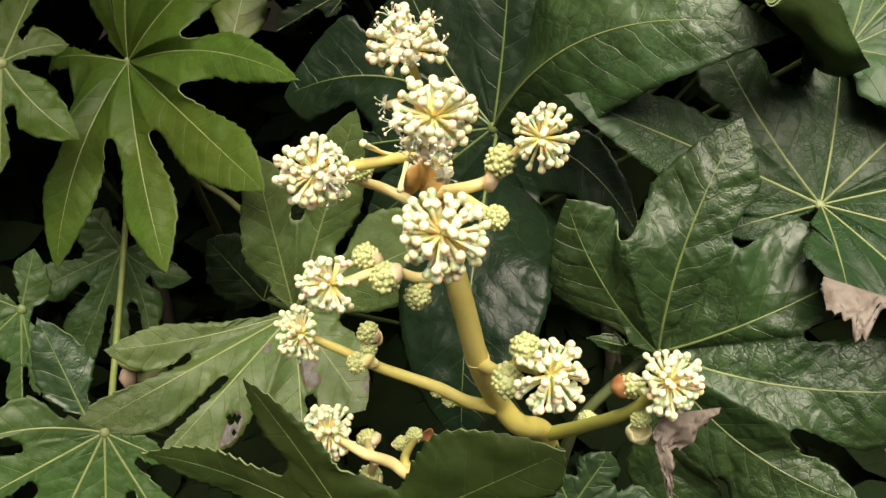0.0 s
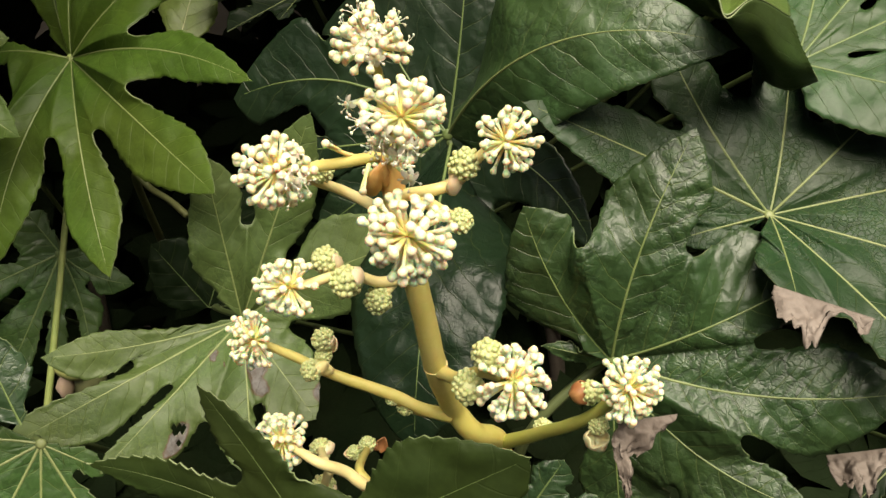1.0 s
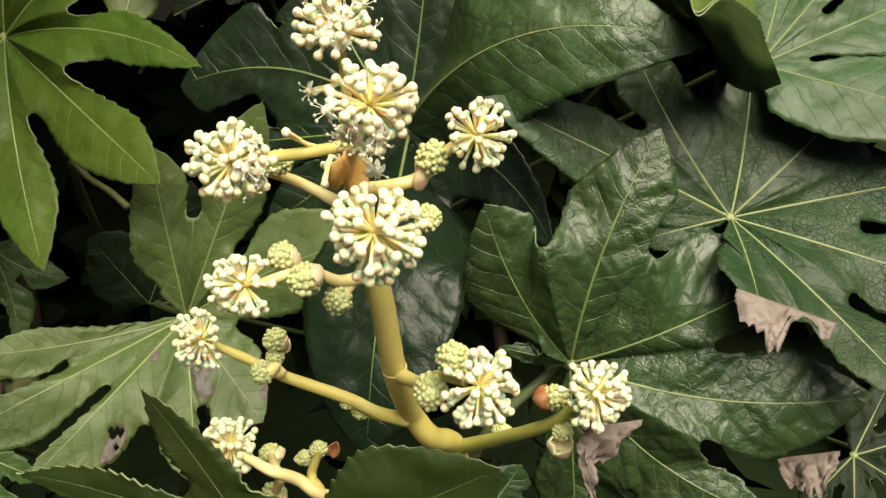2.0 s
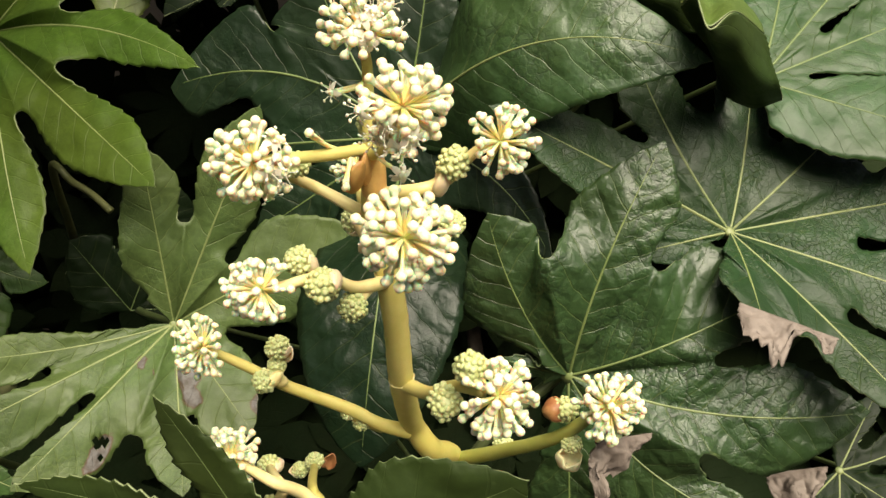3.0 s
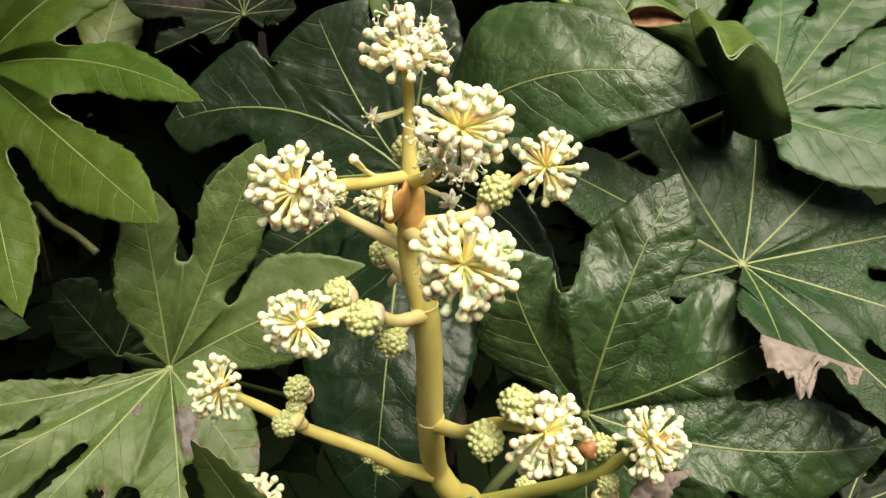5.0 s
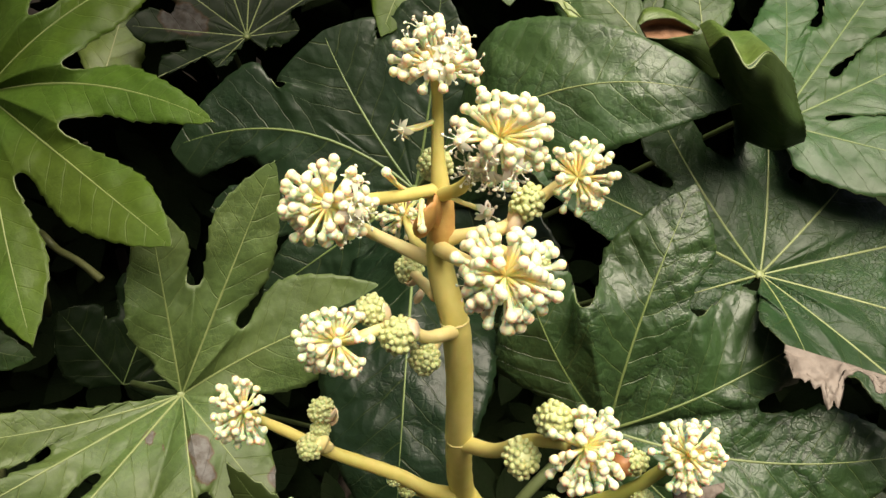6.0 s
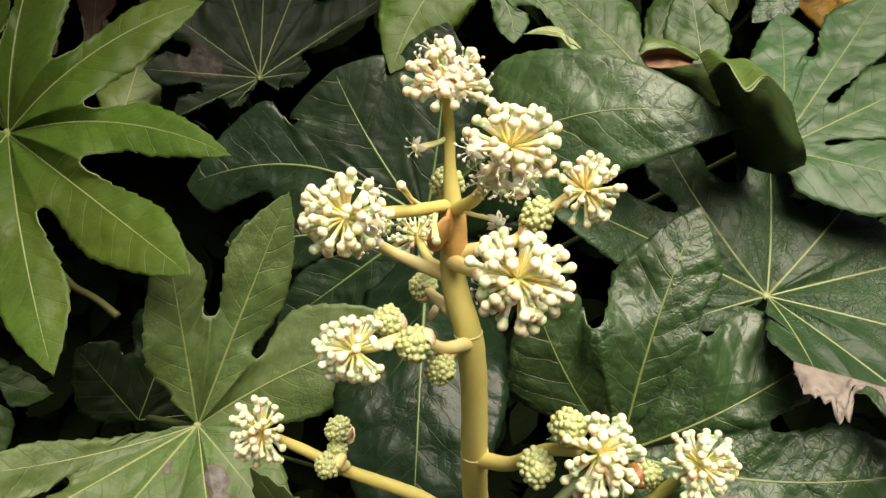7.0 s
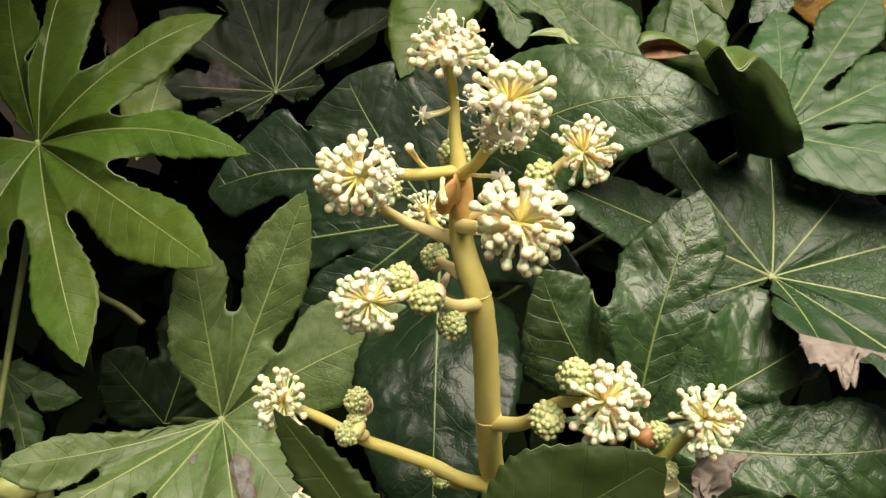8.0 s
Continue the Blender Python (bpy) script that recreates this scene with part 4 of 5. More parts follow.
bent_sheet("blade", [
    [(0.1310, 0.4470, 1.0082), (0.1386, 0.4460, 1.0082), (0.1476, 0.4470, 1.0095), (0.1688, 0.4560, 1.0114)],
    [(0.1426, 0.4520, 1.0017), (0.1501, 0.4500, 1.0024), (0.1603, 0.4500, 1.0029), (0.1759, 0.4550, 1.0031)],
    [(0.1618, 0.4650, 0.9894), (0.1699, 0.4630, 0.9885), (0.1788, 0.4620, 0.9865), (0.1897, 0.4650, 0.9858)]],
    LEAF_UNDER, curled, 0.8, 0.0, "", 30, 20)
cut_stalk = thing("leaf_stalk", (-0.196, 0.6101, 0.8026), "pale olive bare leaf stalk in the dark of the shrub", "stem")
stalk_v, stalk_f = tube([(-0.05, 0.16, -0.14), (-0.022, 0.03, -0.004), (0, 0, 0), (0.016, -0.011, -0.004), (0.0309, -0.0217, -0.0117)], [0.004, 0.003, 0.0026, 0.0026, 0.0029], 9, 8, 0.1, 4)
mesh_object("stalk", stalk_v, stalk_f, PETIOLE_OLD, cut_stalk)

# ---- withered rags ----
def rag(edge_a, edge_b, tip, mat, parent, seed, ragged=0.25, crumple=0.003, pull=0.35, outline=None):
    """A dry, crumpled piece of leaf that hangs from the line edge_a to edge_b down to its tip."""
    base = Vector(parent.location) if parent else Vector((0, 0, 0))
    a, b, c = Vector(edge_a) - base, Vector(edge_b) - base, Vector(tip) - base
    nrm = (b - a).cross(c - a).normalized()
    verts, faces, n, m = [], [], 44, 18
    for i in range(n + 1):
        s = i / n
        reach = (0.35 + 0.65 * math.sin(math.pi * (0.08 + 0.84 * s)) ** 1.3) * (1 + ragged * (noise.noise(Vector((s * 6, seed, 0))) * 1.8 + noise.noise(Vector((s * 13, seed, 4))) * 0.35))
        if outline:
            q = s * (len(outline) - 1)
            j = min(int(q), len(outline) - 2)
            reach = (outline[j] + (outline[j + 1] - outline[j]) * ease(q - j)) * (1 + 0.25 * noise.noise(Vector((s * 17, seed, 2))))
        for k in range(m + 1):
            t = k / m
            p = a.lerp(b, s)
            q = p.lerp(c, pull) + (c - (a + b) * 0.5) * (1 - pull)
            p = p + (q - p) * t * reach
            p += (b - a) * 0.1 * noise.noise(Vector((t * 4, s * 5, seed))) * t
            p += nrm * crumple * (noise.noise(p * 130 + Vector((seed, 0, 0))) * 1.3 + noise.noise(p * 330) * 0.6) * min(1, t * 3)
            verts.append(p)
    for i in range(n):
        for k in range(m):
            o = i * (m + 1) + k
            faces.append((o, o + m + 1, o + m + 2, o + 1))
    ob = mesh_object("withered_edge" if parent else "withered_leaf", verts, faces, mat, parent, "dry brown crumpled leaf edge" if parent else "")
    thick = ob.modifiers.new("thickness", "SOLIDIFY")
    thick.thickness = 0.0004
    return ob


rag((0.188, 0.346, 0.8845), (0.2255, 0.3185, 0.8835), (0.1970, 0.3096, 0.8727), WITHERED, WITHERED_HOST, 1, 0.18, 0.003, 0.0, (0.3, 0.66, 0.72, 0.7, 0.8, 1.02, 0.95, 0.3, 0.16, 0.14, 0.2, 0.42, 0.1))
tagged(rag((0.0909, 0.2630, 0.8704), (0.1209, 0.2742, 0.8641), (0.0957, 0.2554, 0.8568), WITHERED, None, 3, 0.4, 0.005), label="dry brown crumpled leaf caught behind a flower umbel", category="leaf")
tagged(rag((0.0897, 0.2615, 0.8638), (0.0950, 0.2604, 0.8616), (0.0964, 0.2422, 0.8376), WITHERED, None, 4, 0.3, 0.004), label="dry brown strip of leaf hanging below the umbel", category="leaf")
tagged(rag((0.2903, 0.4055, 0.7083), (0.3234, 0.393, 0.7269), (0.2993, 0.3735, 0.7063), WITHERED, None, 5, 0.4, 0.004), label="dry brown leaf lying under the large leaf", category="leaf")

# ---- the flower panicle ----
PAN = Vector((0.06, 0.36, 0.74))
panicle = thing("flower_panicle", PAN, "branching ivory panicle of ball-shaped flower umbels on a thick yellow-green stalk", "flower")


def stalk_part(name, points, radii, mat, parent=panicle, label="", sides=12, rough=0.08):
    v, f = tube([Vector(p) - PAN for p in points], radii, sides, 8, rough, len(points))
    return mesh_object(name, v, f, mat, parent, label)


def floret_mesh(seed, kind):
    """A floret along +z, 1 cm long: slender stalk, swollen ovary and a closed bud, or spread petals with stamens."""
    rnd = random.Random(seed)
    L = 0.0100
    bend = Vector((rnd.uniform(-1, 1), rnd.uniform(-1, 1), 0)) * 0.0009
    v, f = tube([(0, 0, 0), tuple(bend * 0.6 + Vector((0, 0, L * 0.45))), tuple(bend + Vector((0, 0, L * 0.86)))], [0.00044, 0.00048, 0.00062], 6, 4)
    n_stalk = len(f)
    tip = bend + Vector((0, 0, L * 0.86))
    mats = [0 if q < 6 * 5 else 1 for q in range(n_stalk)]
    r = rnd.uniform(0.00114, 0.0014)
    # ovary: a short cone that widens into the bud
    o = len(v)
    for z, rr in ((0, 0.00062), (0.0006, 0.00082), (0.0012, 0.001)):
        for k in range(8):
            w = 2 * math.pi * k / 8
            v.append(tip + Vector((math.cos(w) * rr, math.sin(w) * rr, z)))
    for i in range(2):
        for k in range(8):
            f.append((o + i * 8 + k, o + i * 8 + (k + 1) % 8, o + i * 8 + 8 + (k + 1) % 8, o + i * 8 + 8 + k))
            mats.append(1)
    start = len(f)
    if kind == "bud":
        ball(v, f, tip + Vector((0, 0, 0.0019)), r, (rnd.uniform(-0.15, 0.15), rnd.uniform(-0.15, 0.15), 1), 7, 10, rnd.uniform(0.95, 1.15), 0.05)
        mats += [1] * (len(f) - start)
    else:
        ball(v, f, tip + Vector((0, 0, 0.0016)), 0.0011, (0, 0, 1), 5, 8, 0.7)
        mats += [1] * (len(f) - start)
        for k in range(5):
            w = 2 * math.pi * (k + rnd.uniform(-0.1, 0.1)) / 5
            out, side = Vector((math.cos(w), math.sin(w), 0)), Vector((-math.sin(w), math.cos(w), 0))
            o = len(v)
            for q, wd, z in ((0, 0.0004, 0.0014), (0.0011, 0.0009, 0.0012), (0.0021, 0.0008, 0.0005), (0.0029, 0.0001, -0.0006)):
                for s in (-1, 0, 1):
                    v.append(tip + out * q + side * (s * wd) + Vector((0, 0, z - 0.0002 * abs(s))))
            for i in range(3):
                for s in range(2):
                    p = o + i * 3 + s
                    f.append((p, p + 3, p + 4, p + 1))
                    mats.append(2)
            # stamen between two petals, with its anther
            w += math.pi / 5
            out = Vector((math.cos(w), math.sin(w), 0))
            a, b = tip + out * 0.0008 + Vector((0, 0, 0.0014)), tip + out * rnd.uniform(0.002, 0.0034) + Vector((0, 0, rnd.uniform(0.0028, 0.0042)))
            sv, sf = tube([a, a.lerp(b, 0.5) + Vector((0, 0, 0.0004)), b], [0.00012, 0.0001, 0.00009], 4, 2)
            o = len(v)
            v += sv
            f += [tuple(q + o for q in face) for face in sf]
            mats += [2] * len(sf)
            start = len(f)
            ball(v, f, b, 0.0004, out, 4, 5, 1.3)
            mats += [2] * (len(f) - start)
    me = bpy.data.meshes.new("floret")
    me.from_pydata([tuple(q) for q in v], [], f)
    for m in (PEDICEL, BUD, PETAL):
        me.materials.append(m)
    me.polygons.foreach_set("material_index", mats)
    me.polygons.foreach_set("use_smooth", [True] * len(me.polygons))
    me.update()
    return me


BUDS = [floret_mesh(k, "bud") for k in range(5)]
BLOOMS = [floret_mesh(k + 20, "bloom") for k in range(4)]


def umbel(centre, axis, radius, count, seed, blooms=0.0, open_to=-0.55, toward=None):
    """A ball of florets that spread from one point; axis points away from its stalk."""
    rnd = random.Random(seed)
    c = Vector(centre) - PAN
    axis = Vector(axis).normalized()
    v, f = [], []
    ball(v, f, Vector((0, 0, 0)), 0.0017, axis, 6, 10, 1.2, 0.06)
    core = mesh_object("umbel", v, f, HEART, panicle)
    core.location = c
    total = int(count * 2.95 / (1 - open_to))
    golden = math.pi * (3 - 5 ** 0.5)
    tilt = axis.to_track_quat("Z", "Y")
    for k in range(total):
        z = 1 - 2 * (k + 0.5) / total
        if z < open_to:
            continue
        rr = math.sqrt(1 - z * z)
        d = Vector((math.cos(k * golden) * rr, math.sin(k * golden) * rr, z))
        d = (tilt @ d + Vector((rnd.uniform(-1, 1), rnd.uniform(-1, 1), rnd.uniform(-1, 1))) * 0.17).normalized()
        open_here = rnd.random() < blooms * (1.0 if toward is None else max(0.0, d.dot(Vector(toward).normalized())) * 2)
        ob = new("floret", rnd.choice(BLOOMS if open_here else BUDS))
        ob.parent = core
        size = radius / 0.0124 * rnd.uniform(0.74, 1.08)
        turn = d.to_track_quat("Z", "Y").to_matrix().to_4x4() @ Matrix.Rotation(rnd.uniform(0, 6.28), 4, "Z")
        fat = 1.12 * radius / 0.0124
        ob.matrix_basis = Matrix.Translation(d * 0.0012) @ turn @ Matrix.Diagonal((fat, fat, size, 1.0))
    return core


def cluster_mesh(seed, count, r, long):
    """A tight head of unopened buds."""
    rnd = random.Random(seed)
    v, f = [], []
    ball(v, f, Vector((0, 0, 0)), r * 0.9, (0, 0, 1), 8, 12, long)
    golden = math.pi * (3 - 5 ** 0.5)
    for k in range(count):
        z = 1 - 1.9 * (k + 0.5) / count
        rr = math.sqrt(max(0.0, 1 - z * z))
        d = Vector((math.cos(k * golden) * rr, math.sin(k * golden) * rr, z))
        d = (d + Vector((rnd.uniform(-1, 1), rnd.uniform(-1, 1), rnd.uniform(-1, 1))) * 0.11).normalized()
        out = r * rnd.uniform(0.82, 0.96)
        ball(v, f, Vector((d.x * out, d.y * out, d.z * out * long)), r * rnd.uniform(0.16, 0.24), d, 5, 7, rnd.uniform(0.8, 1.1))
    me = bpy.data.meshes.new("bud_head")
    me.from_pydata([tuple(q) for q in v], [], f)
    me.materials.append(GREEN_BUD)
    me.polygons.foreach_set("use_smooth", [True] * len(me.polygons))
    me.update()
    return me


CLUSTERS = [cluster_mesh(1, 66, 0.0052, 1.0), cluster_mesh(2, 74, 0.0052, 1.2), cluster_mesh(3, 54, 0.0052, 1.05)]


def bract_shape(size, seed, open_angle=150):
    """A cupped, papery scale."""
    rnd = random.Random(seed)
    v, f = [], []
    rows, cols = 9, 9
    for i in range(rows + 1):
        t = i / rows
        w = math.sin(math.pi * (0.12 + 0.88 * t) * 0.97) ** 0.8
        for k in range(cols + 1):
            a = radians((k / cols - 0.5) * open_angle)
            r = size * 0.55 * w * (1 + 0.08 * rnd.uniform(-1, 1))
            v.append(Vector((math.sin(a) * r, -math.cos(a) * r + size * 0.3 * w, (t - 0.1) * size * 1.5)))
    for i in range(rows):
        for k in range(cols):
            o = i * (cols + 1) + k
            f.append((o, o + 1, o + cols + 2, o + cols + 1))
    return v, f


def bud_head(centre, r, axis, variant=0, bract=None, bract_mat=None):
    """A green bud head, some with the bract that wrapped it."""
    ob = new("bud_head", CLUSTERS[variant])
    ob.parent = panicle
    tagged(ob, label="tight green head of unopened buds")
    k = r / 0.0052
    turn = Vector(axis).normalized().to_track_quat("Z", "Y").to_matrix().to_4x4()
    ob.matrix_basis = Matrix.Translation(Vector(centre) - PAN) @ turn @ Matrix.Diagonal((k, k, k, 1))
    if bract is not None:
        v, f = bract_shape(0.0062, int(r * 1e5))
        # in the head's own frame
        side = turn.to_3x3().transposed() @ Vector(bract).normalized()
        q = mesh_object("bract", v, f, bract_mat or BRACT, ob)
        q.matrix_basis = Matrix.Translation(side * 0.0046 + Vector((0, 0, -0.004))) @ Matrix.Rotation(math.atan2(side.x, -side.y), 4, "Z")
        thick = q.modifiers.new("thickness", "SOLIDIFY")
        thick.thickness = 0.0004
    return ob


def single_floret(start, tip, mesh):
    """One stalked floret by itself."""
    a, b = Vector(start), Vector(tip)
    stalk_part("branch", [start, tuple(a.lerp(b, 0.5) + Vector((0, 0, -0.0006))), tip], [0.001, 0.0008, 0.0007], PEDICEL, sides=8)
    ob = new("floret", mesh)
    ob.parent = panicle
    d = (b - a).normalized()
    ob.matrix_basis = Matrix.Translation(b - d * 0.008 - PAN) @ d.to_track_quat("Z", "Y").to_matrix().to_4x4() @ Matrix.Diagonal((1.3, 1.3, 1.0, 1.0))
    return ob


def sheath(base, axis, size, mat, turn):
    """A dry scale that once wrapped a branch."""
    v, f = bract_shape(size * 0.75, int(size * 1e5), 170)
    ob = mesh_object("bract", v, f, mat, panicle)
    ob.matrix_basis = Matrix.Translation(Vector(base) - PAN) @ Vector(axis).normalized().to_track_quat("Z", "Y").to_matrix().to_4x4() @ Matrix.Rotation(turn, 4, "Z")
    thick = ob.modifiers.new("thickness", "SOLIDIFY")
    thick.thickness = 0.0005
    return ob


def husk(centre, r, axis, long, mat, label):
    """A swollen cup of a bract, open towards its axis, with a thin uneven rim."""
    v, f = [], []
    rows, cols = 12, 20
    seed = centre[0] * 900
    for i in range(rows + 1):
        for k in range(cols):
            w = 2 * math.pi * k / cols
            rim = 1.95 + 0.9 * noise.noise(Vector((math.cos(w) * 1.3, math.sin(w) * 1.3, seed)))
            a = rim * i / rows
            q = Vector((math.sin(a) * math.cos(w), math.sin(a) * math.sin(w), -math.cos(a) * long))
            v.append(q * r * (1 + 0.16 * noise.noise(q * 1.4 + Vector((seed, 0, 0))) + 0.035 * math.cos(5 * w)))
    for i in range(rows):
        for k in range(cols):
            o, e = i * cols + k, i * cols + (k + 1) % cols
            f.append((o, e, e + cols, o + cols) if i else (o, e + cols, o + cols))
    ob = mesh_object("bract", v, f, mat, panicle, label)
    ob.matrix_basis = Matrix.Translation(Vector(centre) - PAN) @ Vector(axis).normalized().to_track_quat("Z", "Y").to_matrix().to_4x4()
    thick = ob.modifiers.new("thickness", "SOLIDIFY")
    thick.thickness = 0.0006
    return ob


def node_ring(line, at):
    """The raised scar that a fallen bract leaves round the stalk."""
    c, r = line[at]
    c = c - PAN
    axis = (line[at + 1][0] - line[at - 1][0]).normalized()
    a = axis.orthogonal().normalized()
    q = axis.cross(a)
    pts = [c + (a * math.cos(w) + q * math.sin(w)) * r * 0.975 + axis * 0.0008 * math.sin(w + at) for w in (2 * math.pi * k / 16 for k in range(17))]
    v, f = tube(pts, [0.00032 + 0.0001 * (k % 3) for k in range(17)], 6, 2, 0.2, 3)
    return mesh_object("scar_ring", v, f, STALK_TAN, panicle)


# main stalk, from its base up to the top umbel
STEM_POINTS = [(0.05, 0.42, 0.58), (0.066, 0.375, 0.7), (0.0558, 0.3452, 0.7796), (0.0391, 0.3233, 0.8083), (0.0274, 0.3207, 0.8277), (0.0172, 0.3025, 0.8662), (0.0115, 0.2935, 0.897), (0.0056, 0.2895, 0.9263), (-0.0015, 0.2964, 0.9481), (-0.004, 0.2965, 0.972), (-0.0065, 0.2985, 0.988), (-0.0080, 0.3008, 1.0038), (-0.0109, 0.2969, 1.0148)]
STEM_RADII = [0.008, 0.0074, 0.0064, 0.0057, 0.0055, 0.0054, 0.0052, 0.0051, 0.0046, 0.0037, 0.0022, 0.0019, 0.0017]
STEM = smooth_line(STEM_POINTS, STEM_RADII, 8)
stalk_part("stem", STEM_POINTS, STEM_RADII, STALK)
stalk_part("branch", [(0.0265, 0.3195, 0.8235), (0.012, 0.3198, 0.8278), (-0.004, 0.321, 0.8365), (-0.0313, 0.3215, 0.8485), (-0.05, 0.321, 0.86), (-0.0673, 0.3201, 0.8703)], [0.0036, 0.0032, 0.003, 0.0027, 0.0023, 0.0017], STALK)
stalk_part("branch", [(0.0172, 0.3025, 0.8662), (0.0257, 0.2826, 0.8775), (0.0313, 0.2655, 0.8952), (0.0384, 0.2509, 0.9038)], [0.0036, 0.0028, 0.0024, 0.0016], STALK)
stalk_part("branch", [(0.0558, 0.3452, 0.7796), (0.07, 0.315, 0.815), (0.0828, 0.2844, 0.8517), (0.0910, 0.2712, 0.8760), (0.0940, 0.2652, 0.8860)], [0.0042, 0.0034, 0.0029, 0.0024, 0.0016], STALK_GREEN)
stalk_part("branch", [(0.0056, 0.2885, 0.9263), (-0.008, 0.276, 0.931), (-0.0201, 0.2710, 0.9383), (-0.0342, 0.2623, 0.9388), (-0.0402, 0.2603, 0.9388)], [0.0028, 0.0022, 0.002, 0.0018, 0.0014], STALK_TAN)
stalk_part("branch", [(-0.003, 0.296, 0.958), (0.012, 0.288, 0.965), (0.0207, 0.2906, 0.9676), (0.0313, 0.2861, 0.9824), (0.0383, 0.2851, 0.9864)], [0.0027, 0.0024, 0.0024, 0.0018, 0.0014], STALK_TAN)
stalk_part("branch", [(-0.005, 0.297, 0.976), (-0.0195, 0.288, 0.9765), (-0.0359, 0.2763, 0.9787), (-0.0439, 0.2733, 0.9787)], [0.0023, 0.0022, 0.002, 0.0016], STALK)
stalk_part("branch", [(-0.0015, 0.2964, 0.9481), (-0.0219, 0.3107, 0.9523), (-0.036, 0.301, 0.963), (-0.0383, 0.2968, 0.9681)], [0.0026, 0.0022, 0.002, 0.0016], STALK_TAN)
stalk_part("branch", [(-0.003, 0.296, 0.955), (0.0, 0.27, 0.962), (0.0018, 0.2366, 0.9740)], [0.003, 0.0024, 0.0018], STALK_TAN)
stalk_part("branch", [(-0.0050, 0.2968, 0.9735), (-0.0015, 0.2780, 0.9850), (-0.0004, 0.2531, 1.0080)], [0.0026, 0.0021, 0.0015], STALK)
stalk_part("branch", [(0.045, 0.37, 0.72), (-0.0066, 0.2855, 0.8082), (-0.0242, 0.2770, 0.8291), (-0.0361, 0.2724, 0.8402), (-0.0526, 0.2874, 0.8384)], [0.003, 0.003, 0.0027, 0.0023, 0.0016], STALK_TAN)
stalk_part("branch", [(-0.004, 0.298, 0.95), (-0.005, 0.325, 0.944), (-0.0056, 0.3489, 0.9447)], [0.0026, 0.002, 0.0014], STALK)
stalk_part("branch", [(-0.0150, 0.2842, 0.8143), (-0.0186, 0.2924, 0.8156), (-0.0166, 0.3386, 0.7834)], [0.003, 0.0022, 0.002], STALK)
stalk_part("branch", [(-0.002, 0.283, 0.928), (-0.0086, 0.2729, 0.9244)], [0.0026, 0.002], STALK_TAN)
stalk_part("branch", [(0.008, 0.29, 0.96), (0.0212, 0.2654, 0.9639)], [0.0026, 0.002], STALK_TAN)
stalk_part("branch", [(0.014, 0.325, 0.82), (0.0035, 0.3229, 0.8264), (-0.0028, 0.3217, 0.8330)], [0.002, 0.002, 0.0016], STALK)
stalk_part("branch", [(0.064, 0.335, 0.79), (0.0751, 0.3262, 0.8096)], [0.002, 0.0016], STALK)
stalk_part("branch", [(-0.0060, 0.299, 0.982), (-0.0028, 0.3158, 0.9782)], [0.0022, 0.0016], STALK)
stalk_part("branch", [(-0.001, 0.298, 0.935), (-0.0068, 0.3214, 0.9339)], [0.0026, 0.0016], STALK_TAN)
stalk_part("branch", [(-0.0302, 0.2743, 0.8341), (-0.0347, 0.2833, 0.8131)], [0.0024, 0.0018], STALK_TAN)
stalk_part("branch", [(-0.0326, 0.2739, 0.8369), (-0.0380, 0.3071, 0.8139)], [0.0024, 0.0018], STALK_TAN)
for at in (41, 57):
    node_ring(STEM, at)
# umbels: centre, outward axis, radius, florets
umbel((-0.0109, 0.2969, 1.0168), (0, -0.1, 1), 0.0148, 44, 1, 0.12, -0.3)
umbel((-0.0004, 0.2531, 1.0080), (0.3, -0.8, 0.4), 0.0147, 52, 2, 0.4, -0.6, (-0.3, -0.3, -0.9))
umbel((0.0018, 0.2366, 0.9740), (0.1, -1, 0.1), 0.0156, 58, 3, 0.08, -0.6, (-1, -0.3, -0.2))
umbel((-0.0439, 0.2733, 0.9787), (-0.7, -0.6, 0.2), 0.0149, 56, 4, 0.3, -0.6, (1, -0.3, 0.4))
umbel((0.0383, 0.2851, 0.9864), (0.6, -0.6, 0.5), 0.0128, 42, 5, 0, -0.5)
umbel((-0.0402, 0.2603, 0.9388), (-0.9, -0.5, 0), 0.0128, 46, 6, 0, -0.5)
umbel((-0.0673, 0.3201, 0.8703), (-0.8, -0.5, 0.2), 0.0138, 42, 7, 0, -0.4)
umbel((-0.0526, 0.2874, 0.8384), (-0.6, -0.6, 0.4), 0.0142, 50, 8, 0, -0.4)
umbel((0.0424, 0.2469, 0.9058), (0.6, -0.8, 0.1), 0.0152, 56, 9, 0, -0.5)
umbel((0.0940, 0.2652, 0.8860), (0.4, -0.7, 0.5), 0.0145, 54, 10, 0, -0.4)
umbel((-0.0056, 0.3489, 0.9447), (-0.1, -0.8, 0.3), 0.0105, 34, 11, 0, -0.3)
# heads of unopened buds
bud_head((0.0237, 0.2886, 0.9756), 0.0058, (0.3, -0.4, 0.9), 1, (-0.5, -0.2, -1), BRACT)
bud_head((0.0212, 0.2654, 0.9639), 0.0046, (0.3, -0.6, 0.3), 0)
bud_head((-0.0303, 0.2968, 0.9681), 0.0046, (-0.3, -0.7, 0.2), 0)
bud_head((-0.0282, 0.2729, 0.9429), 0.0052, (-0.3, -0.4, 0.8), 0, (1, -0.2, 0), BRACT)
bud_head((-0.0201, 0.2650, 0.9383), 0.006, (-0.1, -1, 0.1), 1, (0.9, -0.1, 0.5), BRACT)
bud_head((-0.0086, 0.2729, 0.9244), 0.0052, (0, -1, -0.3), 0)
bud_head((-0.0362, 0.3258, 0.8665), 0.0052, (0.2, -0.4, 0.9), 1, (1, -0.3, -0.2), BRACT)
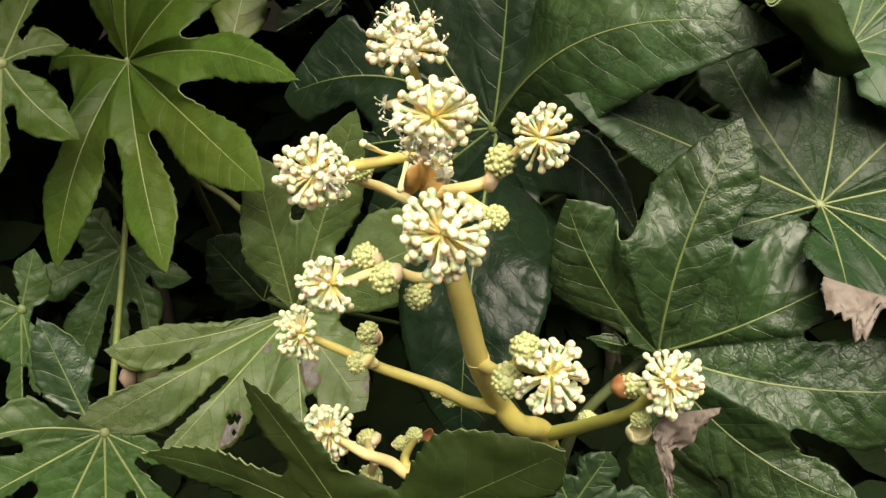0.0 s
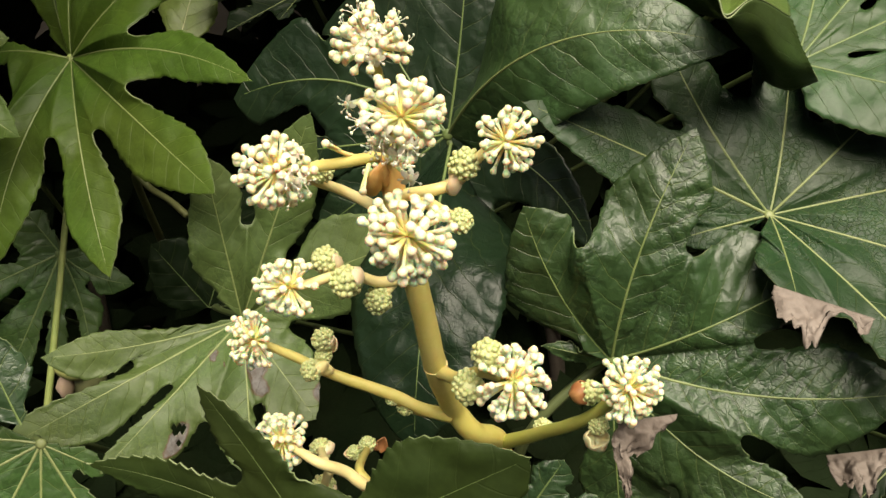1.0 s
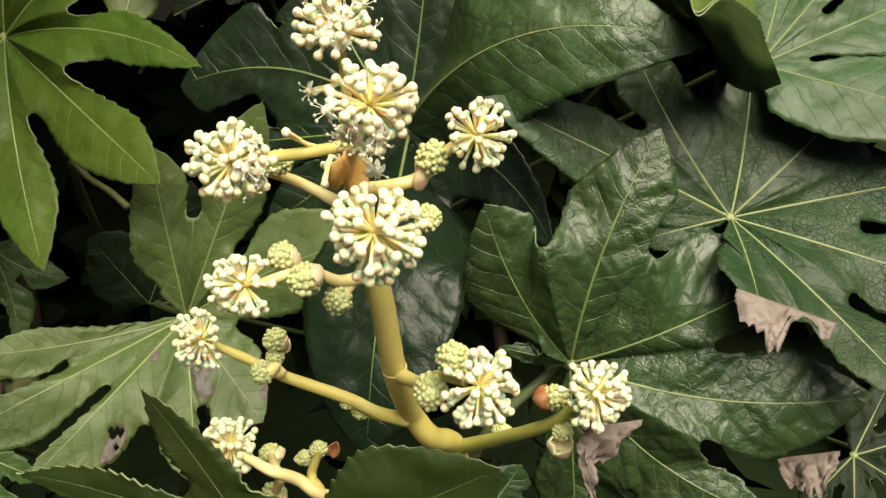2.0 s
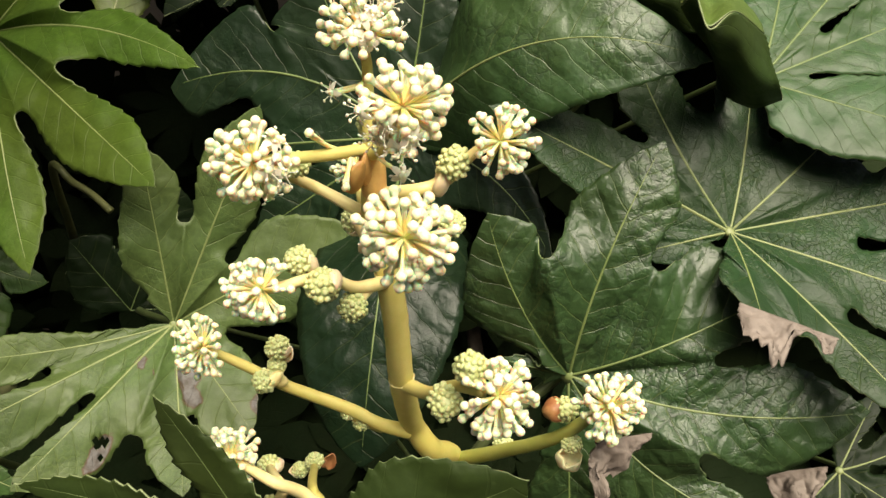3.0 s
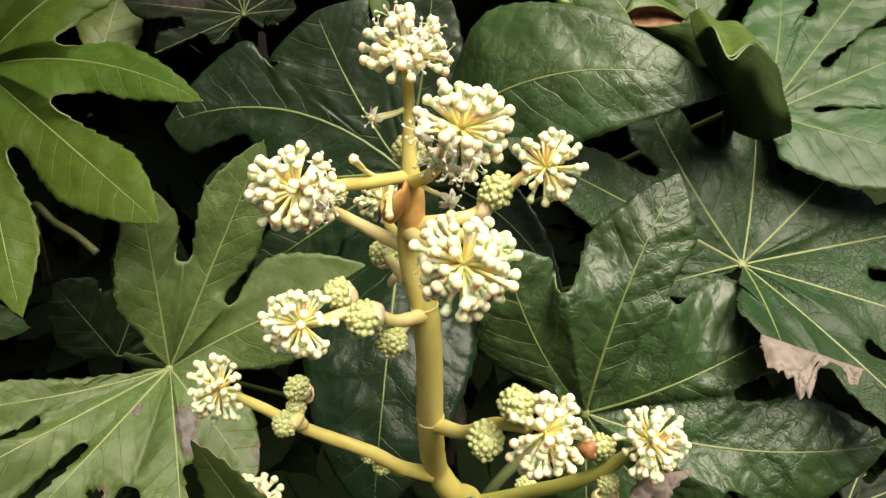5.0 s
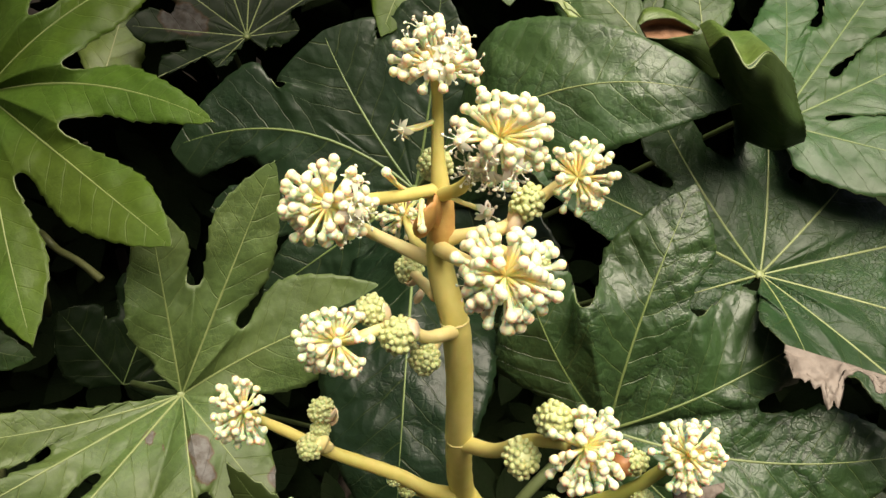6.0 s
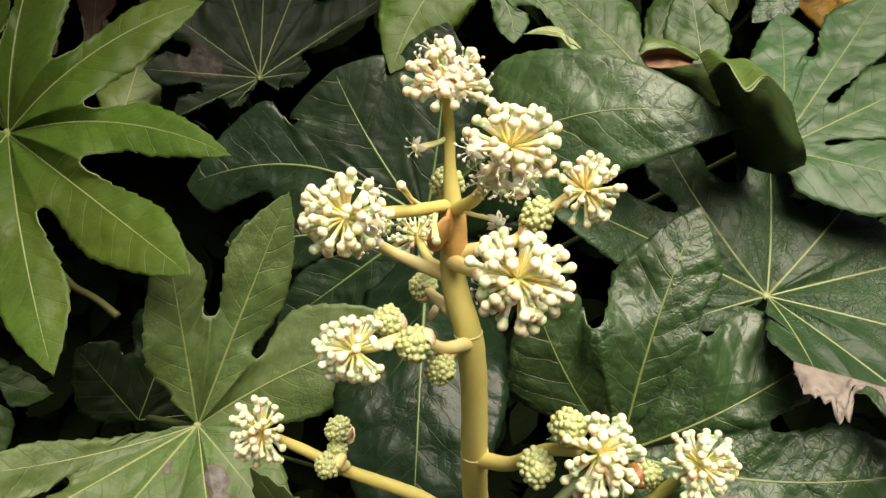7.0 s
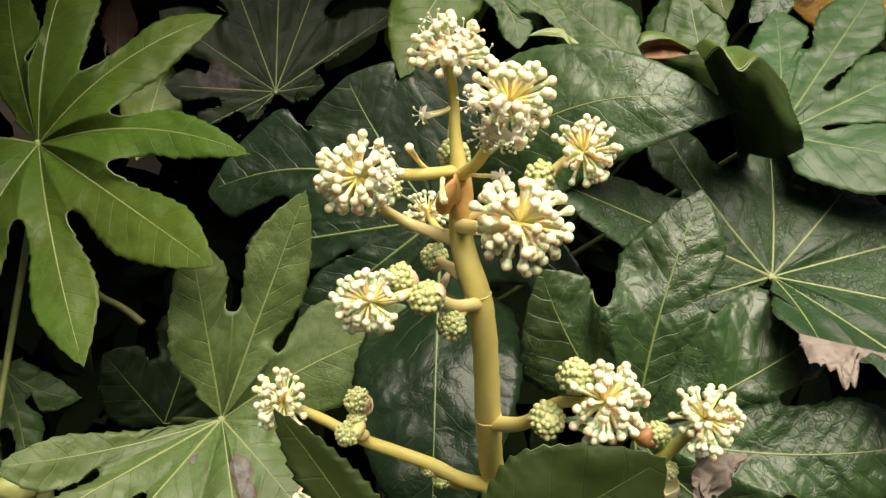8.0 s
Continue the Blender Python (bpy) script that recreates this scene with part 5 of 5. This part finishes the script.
bud_head((-0.0410, 0.3139, 0.8572), 0.0052, (-0.6, -0.6, -0.3), 0, (1, -0.3, 0.3), STALK_TAN)
bud_head((0.0273, 0.2615, 0.8912), 0.0062, (-0.2, -0.8, -0.3), 1)
bud_head((0.0832, 0.2815, 0.8705), 0.0054, (0.4, -0.6, 0.1), 2)
bud_head((0.0876, 0.2760, 0.8565), 0.0043, (0.1, -0.5, 0.6), 0)
bud_head((-0.0028, 0.3217, 0.8330), 0.0036, (-0.2, -0.5, 0.6), 0)
bud_head((0.0035, 0.3229, 0.8264), 0.0042, (0.2, -0.5, -0.2), 2)
bud_head((-0.0380, 0.3071, 0.8139), 0.0052, (-0.3, -0.7, 0.2), 0, (1, -0.3, 0.2), BRACT)
bud_head((-0.0347, 0.2833, 0.8131), 0.0056, (0, -0.8, -0.2), 0, (0.8, -0.3, -0.4), BRACT)
bud_head((-0.0166, 0.3386, 0.7864), 0.0044, (0.5, -0.5, 0.6), 1, (0.9, -0.2, -0.1), BRACT_RED)
bud_head((0.0751, 0.3262, 0.8096), 0.0044, (0.5, -0.6, 0.3), 1)
bud_head((-0.0068, 0.3214, 0.9339), 0.0055, (-0.5, -0.7, 0.2), 0, (0.2, -0.7, -0.8), BRACT)
bud_head((-0.0028, 0.3158, 0.9782), 0.0061, (0, -0.7, 0.3), 0)
bud_head((0.0334, 0.2549, 0.9118), 0.0062, (-0.3, -0.5, 0.8), 1)
bud_head((-0.0362, 0.3238, 0.8580), 0.0042, (-0.5, -0.7, 0.2), 0)
bud_head((-0.0236, 0.3386, 0.7804), 0.0042, (-0.5, -0.5, 0.5), 0, (-1, -0.3, 0), BRACT)
husk((0.0800, 0.2825, 0.8695), 0.0052, (0.8, -0.3, 0.45), 1.1, BRACT_RED, "rust-brown cupped bract round a young bud head")
husk((0.0872, 0.2735, 0.8508), 0.0056, (0.05, -0.25, 1.0), 1.0, BRACT_CREAM, "swollen cream-green bract round a young bud")
# single florets on short side stalks of the main stalk
single_floret((-0.0085, 0.3005, 0.9985), (-0.0178, 0.2955, 0.9961), BLOOMS[1])
single_floret((-0.0139, 0.2953, 0.9745), (-0.0262, 0.2797, 0.9863), BUDS[0])
single_floret((-0.005, 0.296, 0.976), (0.0015, 0.2673, 0.9812), BLOOMS[2])
single_floret((-0.012, 0.29, 0.9745), (-0.0143, 0.2789, 0.9700), BUDS[2])
sheath((0.0205, 0.2885, 0.9640), (0.15, -0.1, 1.0), 0.0105, BRACT, 0.0)
# papery rust-brown sheath at the upper fork of the stalk
stalk_part("stem_sheath", [(-0.0012, 0.2960, 0.9535), (-0.0026, 0.2962, 0.9620), (-0.0040, 0.2962, 0.9705), (-0.0050, 0.2965, 0.9765)], [0.0043, 0.0049, 0.0047, 0.0036], SHEATH, panicle, "papery orange-brown sheath round the stalk", 14, 0.16)
sheath((-0.0098, 0.2915, 0.9625), (0.1, -0.3, 1.0), 0.0130, SHEATH, 0.6)
sheath((-0.005, 0.2940, 0.9650), (-0.2, -0.2, 1.0), 0.0115, SHEATH, 2.2)
sheath((-0.0028, 0.3184, 0.9219), (0.2, -0.2, 1.0), 0.008, BRACT, 0.3)
sheath((-0.0322, 0.3258, 0.8605), (0.3, -0.1, 1.0), 0.0075, BRACT, 1.3)
sheath((-0.0320, 0.3179, 0.8542), (-0.9, -0.2, 0.5), 0.0085, STALK_TAN, 2.5)
sheath((-0.0106, 0.3406, 0.7804), (0.4, 0.1, 1.0), 0.009, BRACT_RED, 1.2)


# ---- small side bud on the long leaf stalk ----
def side_bud(place):
    top = thing("side_bud", place, "small pale side bud with a pinkish scale beside a leaf stalk", "bud")
    for part_name, centre, r, axis, long, mat in (("bud_core", (0.004, 0, -0.004), 0.0112, (0.1, 0, 1), 1.45, SCALE_GREEN),
                                                  ("bud_hood", (-0.003, -0.006, 0.0125), 0.0088, (1, 0.1, -0.35), 1.35, SCALE_HOOD),
                                                  ("bud_scale", (-0.0115, -0.004, -0.0045), 0.0062, (0.2, 0, 1), 1.9, SCALE_PINK)):
        v, f = [], []
        ball(v, f, Vector(centre), r, axis, 12, 16, long, 0.05)
        v = [q + q.normalized() * 0.0016 * noise.noise(q * 150) for q in v]
        mesh_object(part_name, v, f, mat, top)


side_bud((-0.2165, 0.465, 0.7305))
